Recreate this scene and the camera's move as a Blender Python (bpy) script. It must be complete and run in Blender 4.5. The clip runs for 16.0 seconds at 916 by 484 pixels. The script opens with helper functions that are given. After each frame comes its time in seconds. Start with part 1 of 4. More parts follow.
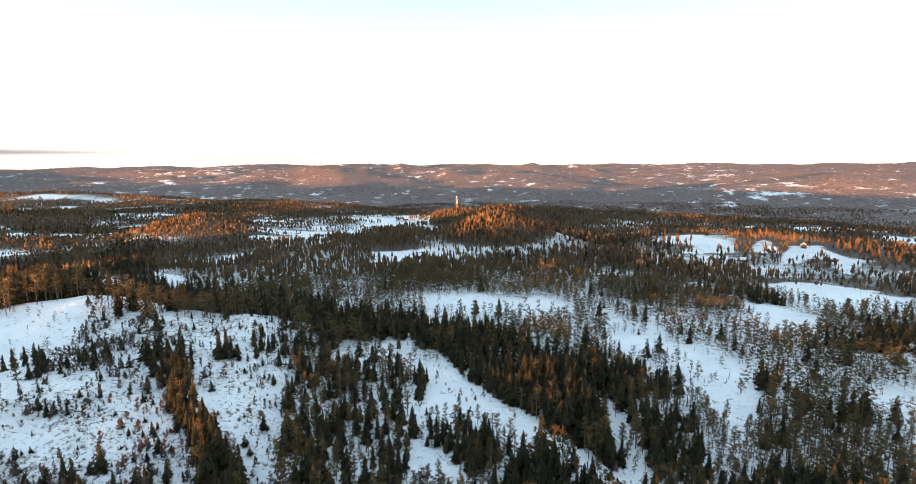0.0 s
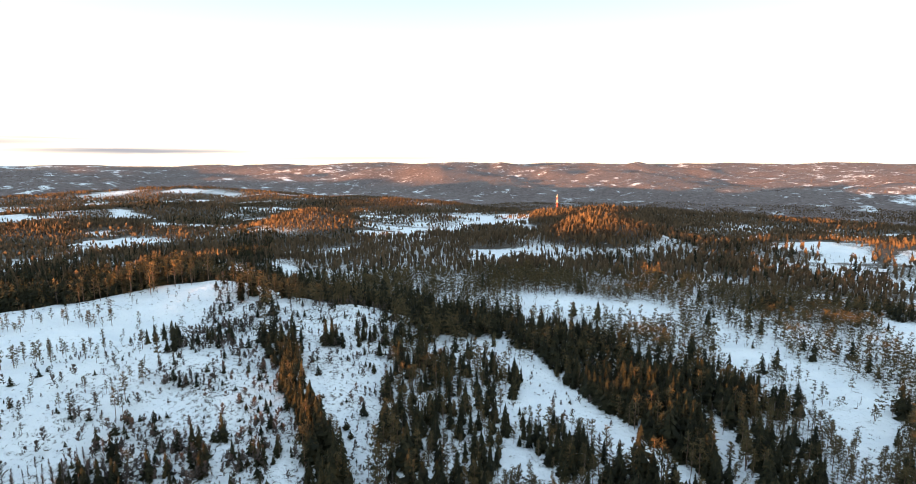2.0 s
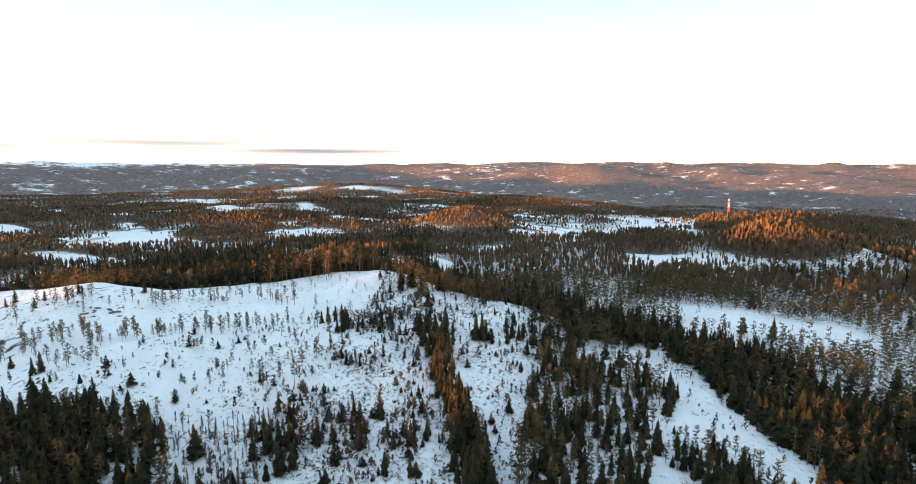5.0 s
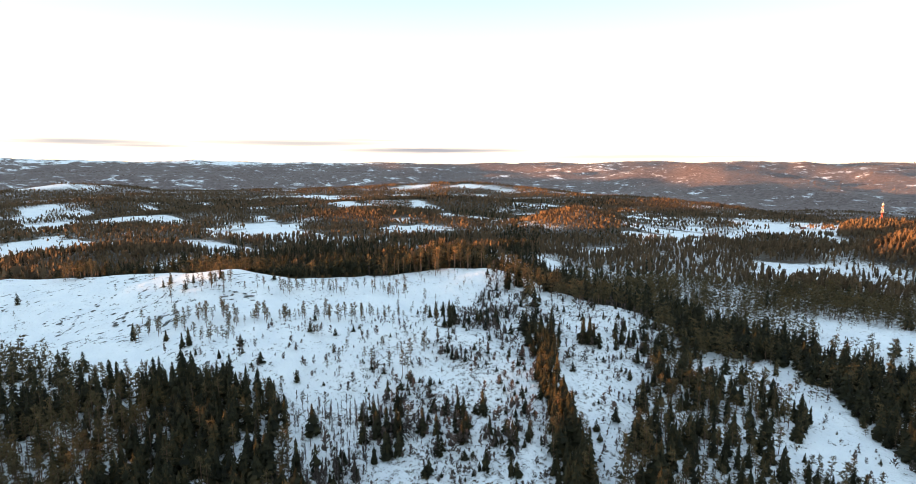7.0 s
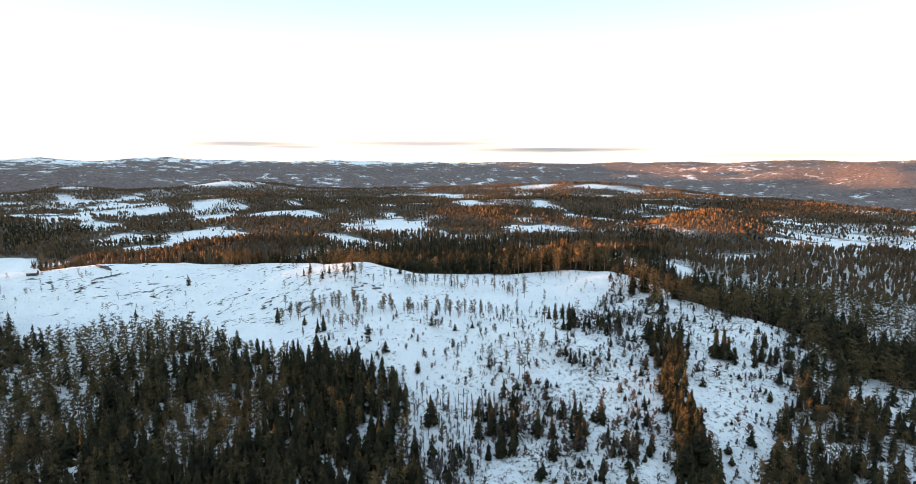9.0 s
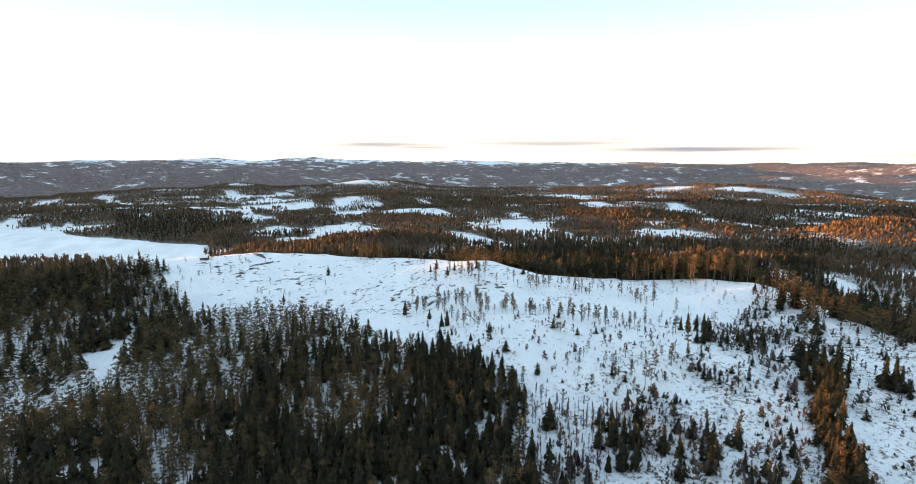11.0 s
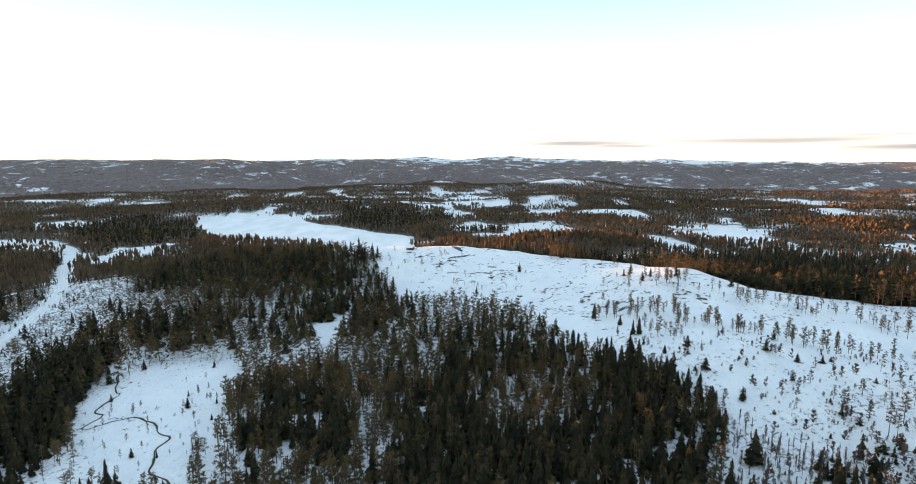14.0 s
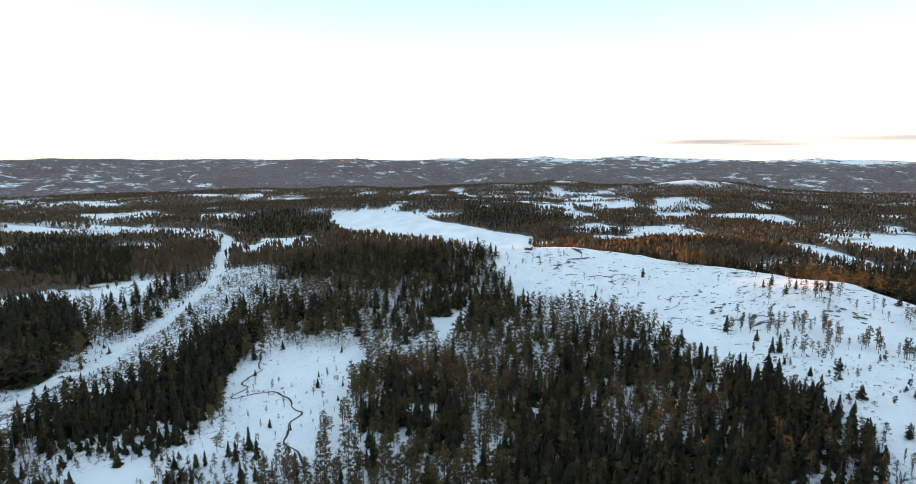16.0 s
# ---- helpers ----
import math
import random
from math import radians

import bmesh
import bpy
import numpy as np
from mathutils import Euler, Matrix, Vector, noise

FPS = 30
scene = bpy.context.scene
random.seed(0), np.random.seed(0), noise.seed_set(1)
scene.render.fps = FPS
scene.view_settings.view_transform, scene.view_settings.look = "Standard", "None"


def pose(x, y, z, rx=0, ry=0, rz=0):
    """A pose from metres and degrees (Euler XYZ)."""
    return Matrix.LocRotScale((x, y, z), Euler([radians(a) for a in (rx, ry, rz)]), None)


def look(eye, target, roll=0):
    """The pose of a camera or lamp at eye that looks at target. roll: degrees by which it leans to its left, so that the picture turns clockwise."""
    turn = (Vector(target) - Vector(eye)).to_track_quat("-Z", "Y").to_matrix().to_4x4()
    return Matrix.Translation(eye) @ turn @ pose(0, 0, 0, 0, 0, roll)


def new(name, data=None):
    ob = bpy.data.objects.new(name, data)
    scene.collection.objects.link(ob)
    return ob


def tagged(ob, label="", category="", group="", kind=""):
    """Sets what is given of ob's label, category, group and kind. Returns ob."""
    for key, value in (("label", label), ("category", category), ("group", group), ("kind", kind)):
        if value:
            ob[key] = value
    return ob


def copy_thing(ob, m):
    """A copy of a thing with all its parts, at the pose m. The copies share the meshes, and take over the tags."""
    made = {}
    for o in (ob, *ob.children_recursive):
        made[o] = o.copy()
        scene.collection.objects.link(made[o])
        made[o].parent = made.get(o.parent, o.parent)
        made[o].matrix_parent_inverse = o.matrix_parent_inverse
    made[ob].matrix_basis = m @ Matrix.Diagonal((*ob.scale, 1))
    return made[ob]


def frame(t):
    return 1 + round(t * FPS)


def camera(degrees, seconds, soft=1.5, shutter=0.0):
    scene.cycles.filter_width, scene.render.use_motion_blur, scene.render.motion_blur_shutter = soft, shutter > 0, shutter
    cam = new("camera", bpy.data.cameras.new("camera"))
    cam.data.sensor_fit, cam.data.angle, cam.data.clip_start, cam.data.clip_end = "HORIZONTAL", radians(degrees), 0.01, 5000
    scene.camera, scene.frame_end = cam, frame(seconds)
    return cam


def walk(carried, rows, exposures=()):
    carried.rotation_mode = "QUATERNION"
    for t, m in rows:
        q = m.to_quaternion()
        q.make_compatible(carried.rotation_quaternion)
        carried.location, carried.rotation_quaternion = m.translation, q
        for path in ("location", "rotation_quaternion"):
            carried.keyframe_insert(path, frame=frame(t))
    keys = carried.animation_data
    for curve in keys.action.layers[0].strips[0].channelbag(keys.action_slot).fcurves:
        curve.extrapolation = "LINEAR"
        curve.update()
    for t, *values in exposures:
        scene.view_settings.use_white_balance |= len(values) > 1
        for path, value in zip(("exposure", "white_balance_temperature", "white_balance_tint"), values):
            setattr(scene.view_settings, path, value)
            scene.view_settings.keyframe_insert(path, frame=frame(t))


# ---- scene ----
EXPOSURE = 2.35
cam = camera(80.86, 16.0, soft=0.6)
# seconds, turn to the left, pitch, lean: the camera hovers 90 m over the mire and turns where it is
TURN = [
    (0.0, 0.0, -8.57, 0.25), (0.5, 2.76, -8.58, 0.19), (1.0, 5.45, -8.61, 0.18), (1.5, 8.04, -8.63, 0.21), (2.0, 10.56, -8.67, 0.14),
    (2.5, 13.04, -8.68, 0.09), (3.0, 15.47, -8.7, 0.18), (3.5, 18.07, -8.69, 0.25), (4.0, 20.83, -8.67, 0.23), (4.5, 23.87, -8.67, 0.15),
    (7.0, 38.5, -8.77, 0.06), (7.5, 41.48, -8.79, 0.2), (8.0, 44.83, -8.8, 0.17), (8.5, 48.1, -8.79, 0.23), (9.0, 51.46, -8.79, 0.2),
    (11.5, 68.15, -8.74, 0.2), (12.0, 71.61, -8.75, 0.21), (12.5, 75.33, -8.72, 0.16), (13.0, 78.83, -8.73, 0.09), (13.5, 82.08, -8.75, 0.12),
    (14.0, 85.28, -8.77, 0.16), (14.5, 88.45, -8.77, 0.2), (15.0, 91.57, -8.77, 0.2), (15.5, 94.72, -8.77, 0.19), (16.0, 97.99, -8.78, 0.15),
]
walk(cam, [(t, pose(0, 0, 90, 90 + pitch, lean, turn)) for t, turn, pitch, lean in TURN], [(0, EXPOSURE + 0.02, 6850, 13), (7, EXPOSURE - 0.03, 6800, 13), (12, EXPOSURE - 0.10, 6700, 13), (16, EXPOSURE - 0.16, 6700, 13)])

# ---- light: a very low winter sun behind the southern skyline, and the open sky ----
SUN_BEARING, SUN_HEIGHT = 150.0, 1.3


def link(tree, a, out, b, inp):
    tree.links.new(a.outputs[out], b.inputs[inp])


def nodes_of(tree, kind, **values):
    n = tree.nodes.new(kind)
    for key, value in values.items():
        n.inputs[key].default_value = value
    return n


def colour_ramp(tree, stops):
    n = tree.nodes.new("ShaderNodeValToRGB")
    while len(n.color_ramp.elements) < len(stops):
        n.color_ramp.elements.new(0.5)
    for e, (at, c) in zip(n.color_ramp.elements, stops):
        e.position, e.color = at, (*c, 1)
    return n


def mixer(tree, blend="MIX"):
    n = tree.nodes.new("ShaderNodeMix")
    n.data_type, n.blend_type = "RGBA", blend
    return n


def make_sky():
    world = bpy.data.worlds.new("winter_sky")
    scene.world = world
    world.use_nodes = True
    tree = world.node_tree
    tree.nodes.clear()
    sky = tree.nodes.new("ShaderNodeTexSky")
    sky.sky_type, sky.sun_disc = "NISHITA", False
    sky.sun_elevation, sky.sun_rotation = radians(SUN_HEIGHT), radians(-SUN_BEARING)
    sky.altitude, sky.air_density, sky.dust_density, sky.ozone_density = 300, 1.0, 1.5, 1.5
    # thin high haze whitens the whole sky
    veil = mixer(tree)
    veil.inputs[0].default_value = VEIL
    coord = tree.nodes.new("ShaderNodeTexCoord")
    sep = tree.nodes.new("ShaderNodeSeparateXYZ")
    link(tree, coord, "Generated", sep, 0)
    # bright and warm at the skyline, pale blue higher up
    haze = colour_ramp(tree, [(0.0, (0.84, 0.72, 0.56)), (0.03, (0.83, 0.75, 0.62)), (0.08, (0.80, 0.77, 0.71)), (0.18, (0.52, 0.62, 0.63)), (0.27, (0.36, 0.52, 0.57)), (0.6, (0.36, 0.49, 0.60)), (1.0, (0.31, 0.43, 0.55))])
    link(tree, sep, 2, haze, 0)
    lift = mixer(tree, "MULTIPLY")
    lift.inputs[0].default_value = 1.0
    lift.inputs[7].default_value = (10, 10, 10, 1)
    link(tree, haze, 0, lift, 6)
    link(tree, lift, 2, veil, 7)
    link(tree, sky, 0, veil, 6)
    # flat grey cloud streaks low over the western skyline
    def arith(op, a, b, c=None):
        n = tree.nodes.new("ShaderNodeMath")
        n.operation = op
        for k, v in enumerate((a, b) if c is None else (a, b, c)):
            if isinstance(v, (int, float)):
                n.inputs[k].default_value = v
            else:
                tree.links.new(v, n.inputs[k])
        return n.outputs[0]

    def toward(way):
        n = tree.nodes.new("ShaderNodeVectorMath")
        n.operation = "DOT_PRODUCT"
        n.inputs[1].default_value = way
        link(tree, coord, "Generated", n, 0)
        return n.outputs["Value"]

    stretch = tree.nodes.new("ShaderNodeMapping")
    stretch.inputs["Scale"].default_value = (7, 7, 150)
    link(tree, coord, "Generated", stretch, 0)
    wisp = nodes_of(tree, "ShaderNodeTexNoise", Scale=1.0, Detail=5.0, Roughness=0.6)
    link(tree, stretch, 0, wisp, "Vector")
    side = arith("MULTIPLY_ADD", wisp.outputs[0], 0.16, arith("SUBTRACT", toward((-0.7071, -0.7071, 0)), 0.08))
    up = arith("MULTIPLY_ADD", wisp.outputs[0], 0.009, arith("SUBTRACT", sep.outputs[2], 0.0045))
    both = 0.0
    for u, v, wide, thick, dense in STREAKS:
        p = arith("MULTIPLY", arith("SUBTRACT", side, u), 1 / wide)
        q = arith("MULTIPLY", arith("SUBTRACT", up, v), 1 / thick)
        m = arith("SUBTRACT", 1.0, arith("ADD", arith("MULTIPLY", p, p), arith("MULTIPLY", q, q)))
        both = arith("MAXIMUM", both, arith("MULTIPLY", m, dense))
    west = arith("GREATER_THAN", toward((-0.7071, 0.7071, 0)), 0.0)
    both = arith("MULTIPLY", both, west)
    cloud = mixer(tree)
    cloud.inputs[7].default_value = CLOUD_COLOUR
    tree.links.new(both, cloud.inputs[0])
    link(tree, veil, 2, cloud, 6)
    back = nodes_of(tree, "ShaderNodeBackground", Strength=SKY_STRENGTH)
    link(tree, cloud, 2, back, 0)
    out = tree.nodes.new("ShaderNodeOutputWorld")
    link(tree, back, 0, out, 0)


VEIL, CLOUD_COLOUR, SKY_STRENGTH = 0.75, (1.9, 1.95, 2.2, 1), 0.0525
# cloud streaks: place along the western skyline, height, half length, half thickness, density
STREAKS = [(0.47, 0.027, 0.12, 0.0045, 0.85), (0.41, 0.0225, 0.08, 0.003, 0.7), (0.17, 0.028, 0.19, 0.006, 0.75), (0.05, 0.034, 0.08, 0.003, 0.6), (-0.07, 0.0155, 0.19, 0.006, 1.0), (-0.42, 0.004, 0.2, 0.003, 0.45)]
make_sky()
sun = new("sun", bpy.data.lights.new("sun", "SUN"))
sun.data.energy, sun.data.angle, sun.data.color = 4.5, radians(0.3), (1.0, 0.44, 0.15)
sun.matrix_world = look((-math.sin(radians(SUN_BEARING)) * 100, math.cos(radians(SUN_BEARING)) * 100, 100 * math.tan(radians(SUN_HEIGHT))), (0, 0, 0))

# ---- the lie of the land ----


def lattice_noise(x, y, size, seed):
    """Smooth value noise in -1..1 with features of about size metres."""
    table = np.random.RandomState(seed).uniform(-1, 1, (256, 256))
    u, v = np.asarray(x) / size + 1000.3, np.asarray(y) / size + 1000.7
    i, j = np.floor(u).astype(int), np.floor(v).astype(int)
    a, b = u - i, v - j
    a, b = a * a * (3 - 2 * a), b * b * (3 - 2 * b)
    i0, i1, j0, j1 = i % 256, (i + 1) % 256, j % 256, (j + 1) % 256
    return (table[i0, j0] * (1 - a) + table[i1, j0] * a) * (1 - b) + (table[i0, j1] * (1 - a) + table[i1, j1] * a) * b


def fractal(x, y, size, octaves, seed):
    return sum(lattice_noise(x, y, size / 2.1 ** k, seed + k) * 0.5 ** k for k in range(octaves))


def ramp(v, a, b):
    s = np.clip((v - a) / (b - a), 0, 1)
    return s * s * (3 - 2 * s)


# Hills and hollows: bearing (degrees to the left of north) and distance of the middle, height, half depth along the bearing, half width across it.
HILLS = [(106, 420, 17, 75, 85), (122, 420, 9, 60, 60), (92, 395, 9, 60, 60)]
FAR_HILLS = [
    (26, 800, 24, 62, 58), (-3.5, 880, 16, 90, 110), (-5, 605, 28, 60, 80), (-4, 770, 8, 55, 90), (12, 960, 6, 60, 90),
    (-27, 660, 10, 90, 130), (33, 480, 14, 50, 60), (39.5, 415, 17, 34, 42), (74, 560, 20, 48, 85), (47, 900, 11, 60, 130), (69, 1000, 9, 60, 120),
    (52, 1050, 15, 80, 220), (72, 1250, 16, 90, 200), (38, 1150, 12, 90, 180), (100, 1150, 12, 100, 260),
    (74, 1950, 30, 130, 220), (87, 2020, 28, 110, 120), (90, 1750, 18, 150, 300), (40, 1800, 18, 140, 300), (122, 1500, 10, 120, 260),
]


# Ridges: crest lines in plan with their heights, and how far their southern and northern flanks reach.
RIDGES = [
    ([(-447, 8, 15), (-428, 45, 20), (-382, 102, 18.0), (-343, 139, 21.2), (-296, 157, 25.5), (-267, 180, 19.8), (-249, 209, 18.6), (-233, 233, 18.6), (-212, 253, 21.4), (-186, 266, 22.2), (-153, 255, 16.2), (-119, 245, 16.8), (-102, 252, 16.4), (-84, 259, 9.0), (-56, 264, 0.5)], 128, 66),
    ([(-286, 78, 8), (-246, 95, 12.5), (-213, 112, 16.6), (-199, 134, 19.3), (-182, 153, 17.8), (-164, 164, 18.2), (-151, 180, 18.5), (-129, 184, 16.0), (-103, 194, 12.5), (-77, 208, 8.0), (-60, 212, 2)], 105, 60),
]


def ridges(x, y):
    """Rounded ridges that run into one another."""
    total = np.zeros_like(x)
    for line, south, north in RIDGES:
        best, top, reach = np.full(x.shape, 1e9), np.zeros_like(x), np.full(x.shape, 100.0)
        for (x0, y0, h0), (x1, y1, h1) in zip(line, line[1:]):
            dx, dy = x1 - x0, y1 - y0
            s = np.clip(((x - x0) * dx + (y - y0) * dy) / (dx * dx + dy * dy), 0, 1)
            d = np.hypot(x - x0 - s * dx, y - y0 - s * dy)
            near = d < best
            reach = np.where(near, np.where(dx * (y - y0) - dy * (x - x0) > 0, north, south), reach)
            top, best = np.where(near, h0 + (h1 - h0) * s, top), np.where(near, d, best)
        fall = 0.5 + 0.5 * np.cos(np.pi * np.clip(best / reach, 0, 1))
        total = total + (top * fall) ** 4
    return total ** 0.25


def bumps(x, y, hills):
    z = np.zeros_like(x)
    for bearing, d, h, along, across in hills:
        s, c = math.sin(radians(bearing)), math.cos(radians(bearing))
        p, q = -x * s + y * c - d, -x * c - y * s
        z = z + h * np.exp(-((p / along) ** 2 + (q / across) ** 2))
    return z


def height(x, y):
    """The height of the ground, over the level of the near mire."""
    x, y = np.asarray(x, float), np.asarray(y, float)
    r = np.hypot(x, y)
    left = np.degrees(np.arctan2(-x, y))
    z = bumps(x, y, HILLS) + ridges(x, y) + bumps(x, y, FAR_HILLS)
    z = z - 9 * ramp(r, 330, 620)
    z = z + fractal(x, y, 240, 3, 11) * 5 * ramp(r, 380, 700)
    z = z + fractal(x, y, 42, 3, 21) * 0.9 * ramp(r, 60, 240)
    z = z + fractal(x, y, 15, 2, 25) * 1.15 * ramp(r, 100, 150) * (1 - ramp(r, 420, 520))
    # the great valley to the north and the rolling country behind it
    north = ramp(left, 42, 0)
    rim = 1800 - 800 * north - 130 * ramp(left, -5, -40)
    z = z - (60 + 40 * north) * ramp(r, rim, rim + 700)
    z = z + north * 64 * ramp(r, 1650, 2600)
    rise = ramp(r, 2350 - 300 * north, 4300)
    z = z + rise * (122 - 16 * north + 32 * ramp(left, 55, 95))
    z = z + fractal(x, y, 620, 4, 31) * (38 * ramp(r, 1900, 2600) - 30 * ramp(r, 3500, 4300))
    z = z + fractal(x, y, 260, 3, 41) * (16 * ramp(r, 1900, 2600) - 9 * ramp(r, 3500, 4300))
    # unseen southern skyline, humped and notched to steer sunlight; land falls away behind
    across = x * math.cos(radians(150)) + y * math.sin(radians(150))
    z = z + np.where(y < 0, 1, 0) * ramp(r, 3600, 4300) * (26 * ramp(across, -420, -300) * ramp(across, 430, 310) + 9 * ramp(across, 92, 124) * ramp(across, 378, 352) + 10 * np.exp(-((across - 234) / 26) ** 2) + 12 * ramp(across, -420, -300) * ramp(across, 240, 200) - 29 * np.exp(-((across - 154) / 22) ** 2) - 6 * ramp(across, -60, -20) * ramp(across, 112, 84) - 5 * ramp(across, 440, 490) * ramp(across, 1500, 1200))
    # snowy fells along the western skyline
    z = z + 24 * ramp(r, 4150, 4330) * ramp(left, 44, 54) * ramp(left, 100, 84) * (0.75 + 0.5 * fractal(x, y, 260, 3, 45))
    z = z - 300 * ramp(r, 4450, 4950)
    for outline, level, soft in LEVELS:
        k = ramp(inside(x, y, outline), -soft, soft * 0.3)
        z = z * (1 - k) + level * k
    return z


def inside(x, y, outline):
    """Metres by which points lie inside an outline (negative: outside)."""
    x, y = np.asarray(x, float), np.asarray(y, float)
    best, odd = np.full(x.shape, 1e9), np.zeros(x.shape, bool)
    for (x0, y0), (x1, y1) in zip(outline, outline[1:] + outline[:1]):
        dx, dy = x1 - x0, y1 - y0
        s = np.clip(((x - x0) * dx + (y - y0) * dy) / (dx * dx + dy * dy + 1e-9), 0, 1)
        best = np.minimum(best, np.hypot(x - x0 - s * dx, y - y0 - s * dy))
        odd ^= ((y0 > y) != (y1 > y)) & (x < x0 + (y - y0) / (dy if dy else 1e-9) * dx)
    return np.where(odd, best, -best)



# Outlines in plan of open ground, young growth, spruce stands and thin wood.
OPEN = {}
OPEN["bog"] = [(-201, -128), (-213, -120), (-240, -117), (-243, -85), (-216, -68), (-197, -72), (-177, -67), (-159, -67), (-138, -64), (-141, -76), (-149, -86), (-154, -97), (-171, -110)]
OPEN["pond"] = [(-123, -129), (-129, -130), (-138, -123), (-134, -112), (-126, -107), (-117, -108)]
OPEN["lake"] = [(-968, -377), (-975, -229), (-874, -161), (-754, -68), (-716, -13), (-637, -5), (-602, -74), (-626, -119), (-660, -225), (-791, -302)]
OPEN["mire"] = [(-728, -594), (-739, -507), (-699, -435), (-617, -365), (-555, -336), (-629, -404), (-663, -482)]
OPEN["strip"] = [(-704, -799), (-678, -581), (-634, -541), (-621, -707)]
OPEN["field_a"] = [(-830, -788), (-935, -711), (-828, -593), (-764, -623), (-745, -688)]
OPEN["field_b"] = [(-851, -582), (-953, -566), (-860, -517), (-791, -531)]
OPEN["field_c"] = [(-1400, -1600), (-1480, -1500), (-1232, -1240), (-1043, -1176)]
OPEN["field_d"] = [(-1321, 65), (-1489, 135), (-1392, 227), (-1137, 197), (-1111, 102)]
OPEN["field_e"] = [(-1117, 228), (-1157, 316), (-1097, 344), (-919, 253), (-909, 205)]
OPEN["field_f"] = [(-695, 340), (-770, 494), (-634, 409), (-641, 326)]
OPEN["field_g"] = [(-652, 289), (-635, 312), (-514, 292), (-496, 263), (-550, 260)]
OPEN["gap_a"] = [(-279, -57), (-312, -42), (-321, -35), (-278, -33), (-242, -44)]
OPEN["cut"] = [(-43, 250), (-28, 261), (-11, 247), (4, 214), (18, 189), (28, 171), (39, 154), (45, 146), (56, 139), (46, 135), (38, 142), (30, 146), (14, 156), (12, 172), (-5, 177), (-9, 185), (-11, 207), (-23, 215), (-36, 231)]
OPEN["cut_foot"] = [(-16, 162), (-9, 161), (0, 148), (2, 138), (-22, 138)]
OPEN["pond_shore"] = [(-116, -112), (-124, -106), (-106, -92), (-100, -104), (-110, -120), (-121, -128)]
OPEN["patch_a"] = [(-14, 350), (6, 345), (32, 340), (52, 346), (72, 323), (67, 298), (40, 311), (26, 305), (-2, 288), (-10, 303)]
OPEN["patch_c"] = [(217, 375), (234, 379), (242, 365), (253, 357), (260, 350), (248, 328), (239, 317), (230, 329), (232, 346), (222, 359)]
OPEN["patch_d"] = [(167, 204), (175, 195), (150, 166), (145, 172)]
OPEN["farm_a"] = [(240, 652), (262, 637), (325, 665), (298, 568), (277, 531), (255, 557), (246, 590)]
OPEN["farm_b"] = [(240, 529), (269, 514), (259, 492), (227, 495)]
OPEN["farm_c"] = [(298, 541), (335, 581), (324, 539), (317, 527), (299, 527)]
OPEN["farm_d"] = [(301, 490), (342, 550), (376, 555), (366, 506), (380, 495), (370, 483), (334, 452), (341, 478), (342, 504), (311, 489)]
OPEN["lane_b"] = [(182, 335), (184, 320), (197, 289), (184, 295), (177, 322)]
OPEN["lane_c"] = [(175, 410), (180, 376), (179, 365), (168, 382)]
OPEN["knoll_field"] = [(-223, 714), (-195, 792), (-172, 867), (-199, 1037), (-115, 1005), (-50, 1079), (-43, 791), (-117, 795), (-140, 694), (-171, 612)]
OPEN["meadow_a"] = [(-1451, 121), (-1424, 246), (-1111, 200), (-1039, 134), (-1068, 48)]
OPEN["meadow_b"] = [(-1203, 261), (-1177, 335), (-1073, 326), (-880, 231), (-974, 209)]
OPEN["meadow_c"] = [(-735, 358), (-746, 445), (-689, 496), (-612, 401), (-519, 448), (-488, 430), (-507, 382), (-599, 340)]
OPEN["meadow_d"] = [(-643, 280), (-620, 309), (-533, 309), (-518, 279), (-570, 262)]
OPEN["meadow_f"] = [(-733, 431), (-705, 500), (-630, 438), (-539, 446), (-476, 431), (-501, 378), (-611, 370)]
OPEN["meadow_g"] = [(-631, 297), (-598, 311), (-510, 295), (-523, 262), (-554, 260)]
OPEN["isthmus"] = [(-858, -130), (-766, -60), (-708, -1), (-416, 0), (-387, -20), (-407, -55), (-633, -108)]
OPEN["patch_b"] = [(85, 310), (102, 289), (106, 256), (123, 244), (128, 222), (112, 186), (88, 154), (89, 167), (90, 190), (81, 212), (73, 237)]
OPEN["patch_e"] = [(179, 341), (196, 321), (209, 300), (181, 266), (162, 281)]
OPEN["lane_a"] = [(-94, 568), (-40, 557), (-36, 503), (-80, 500)]
OPEN["open_hill"] = [(-424, -12), (-447, 10), (-440, 60), (-395, 114), (-352, 152), (-305, 170), (-277, 198), (-256, 218), (-240, 243), (-218, 262), (-190, 274), (-160, 264), (-165, 235), (-150, 190), (-140, 160), (-132, 130), (-128, 118), (-142, 104), (-165, 96), (-187, 82), (-215, 70), (-240, 65), (-263, 59), (-287, 42), (-306, 28), (-320, 2), (-324, -10), (-349, -15), (-373, -29)]
OPEN["far_field_b"] = [(-958, 1139), (-941, 1158), (-895, 1103), (-922, 1096)]
OPEN["far_field_c"] = [(-919, 1231), (-877, 1232), (-830, 1162), (-875, 1174)]
SAPLING = {}
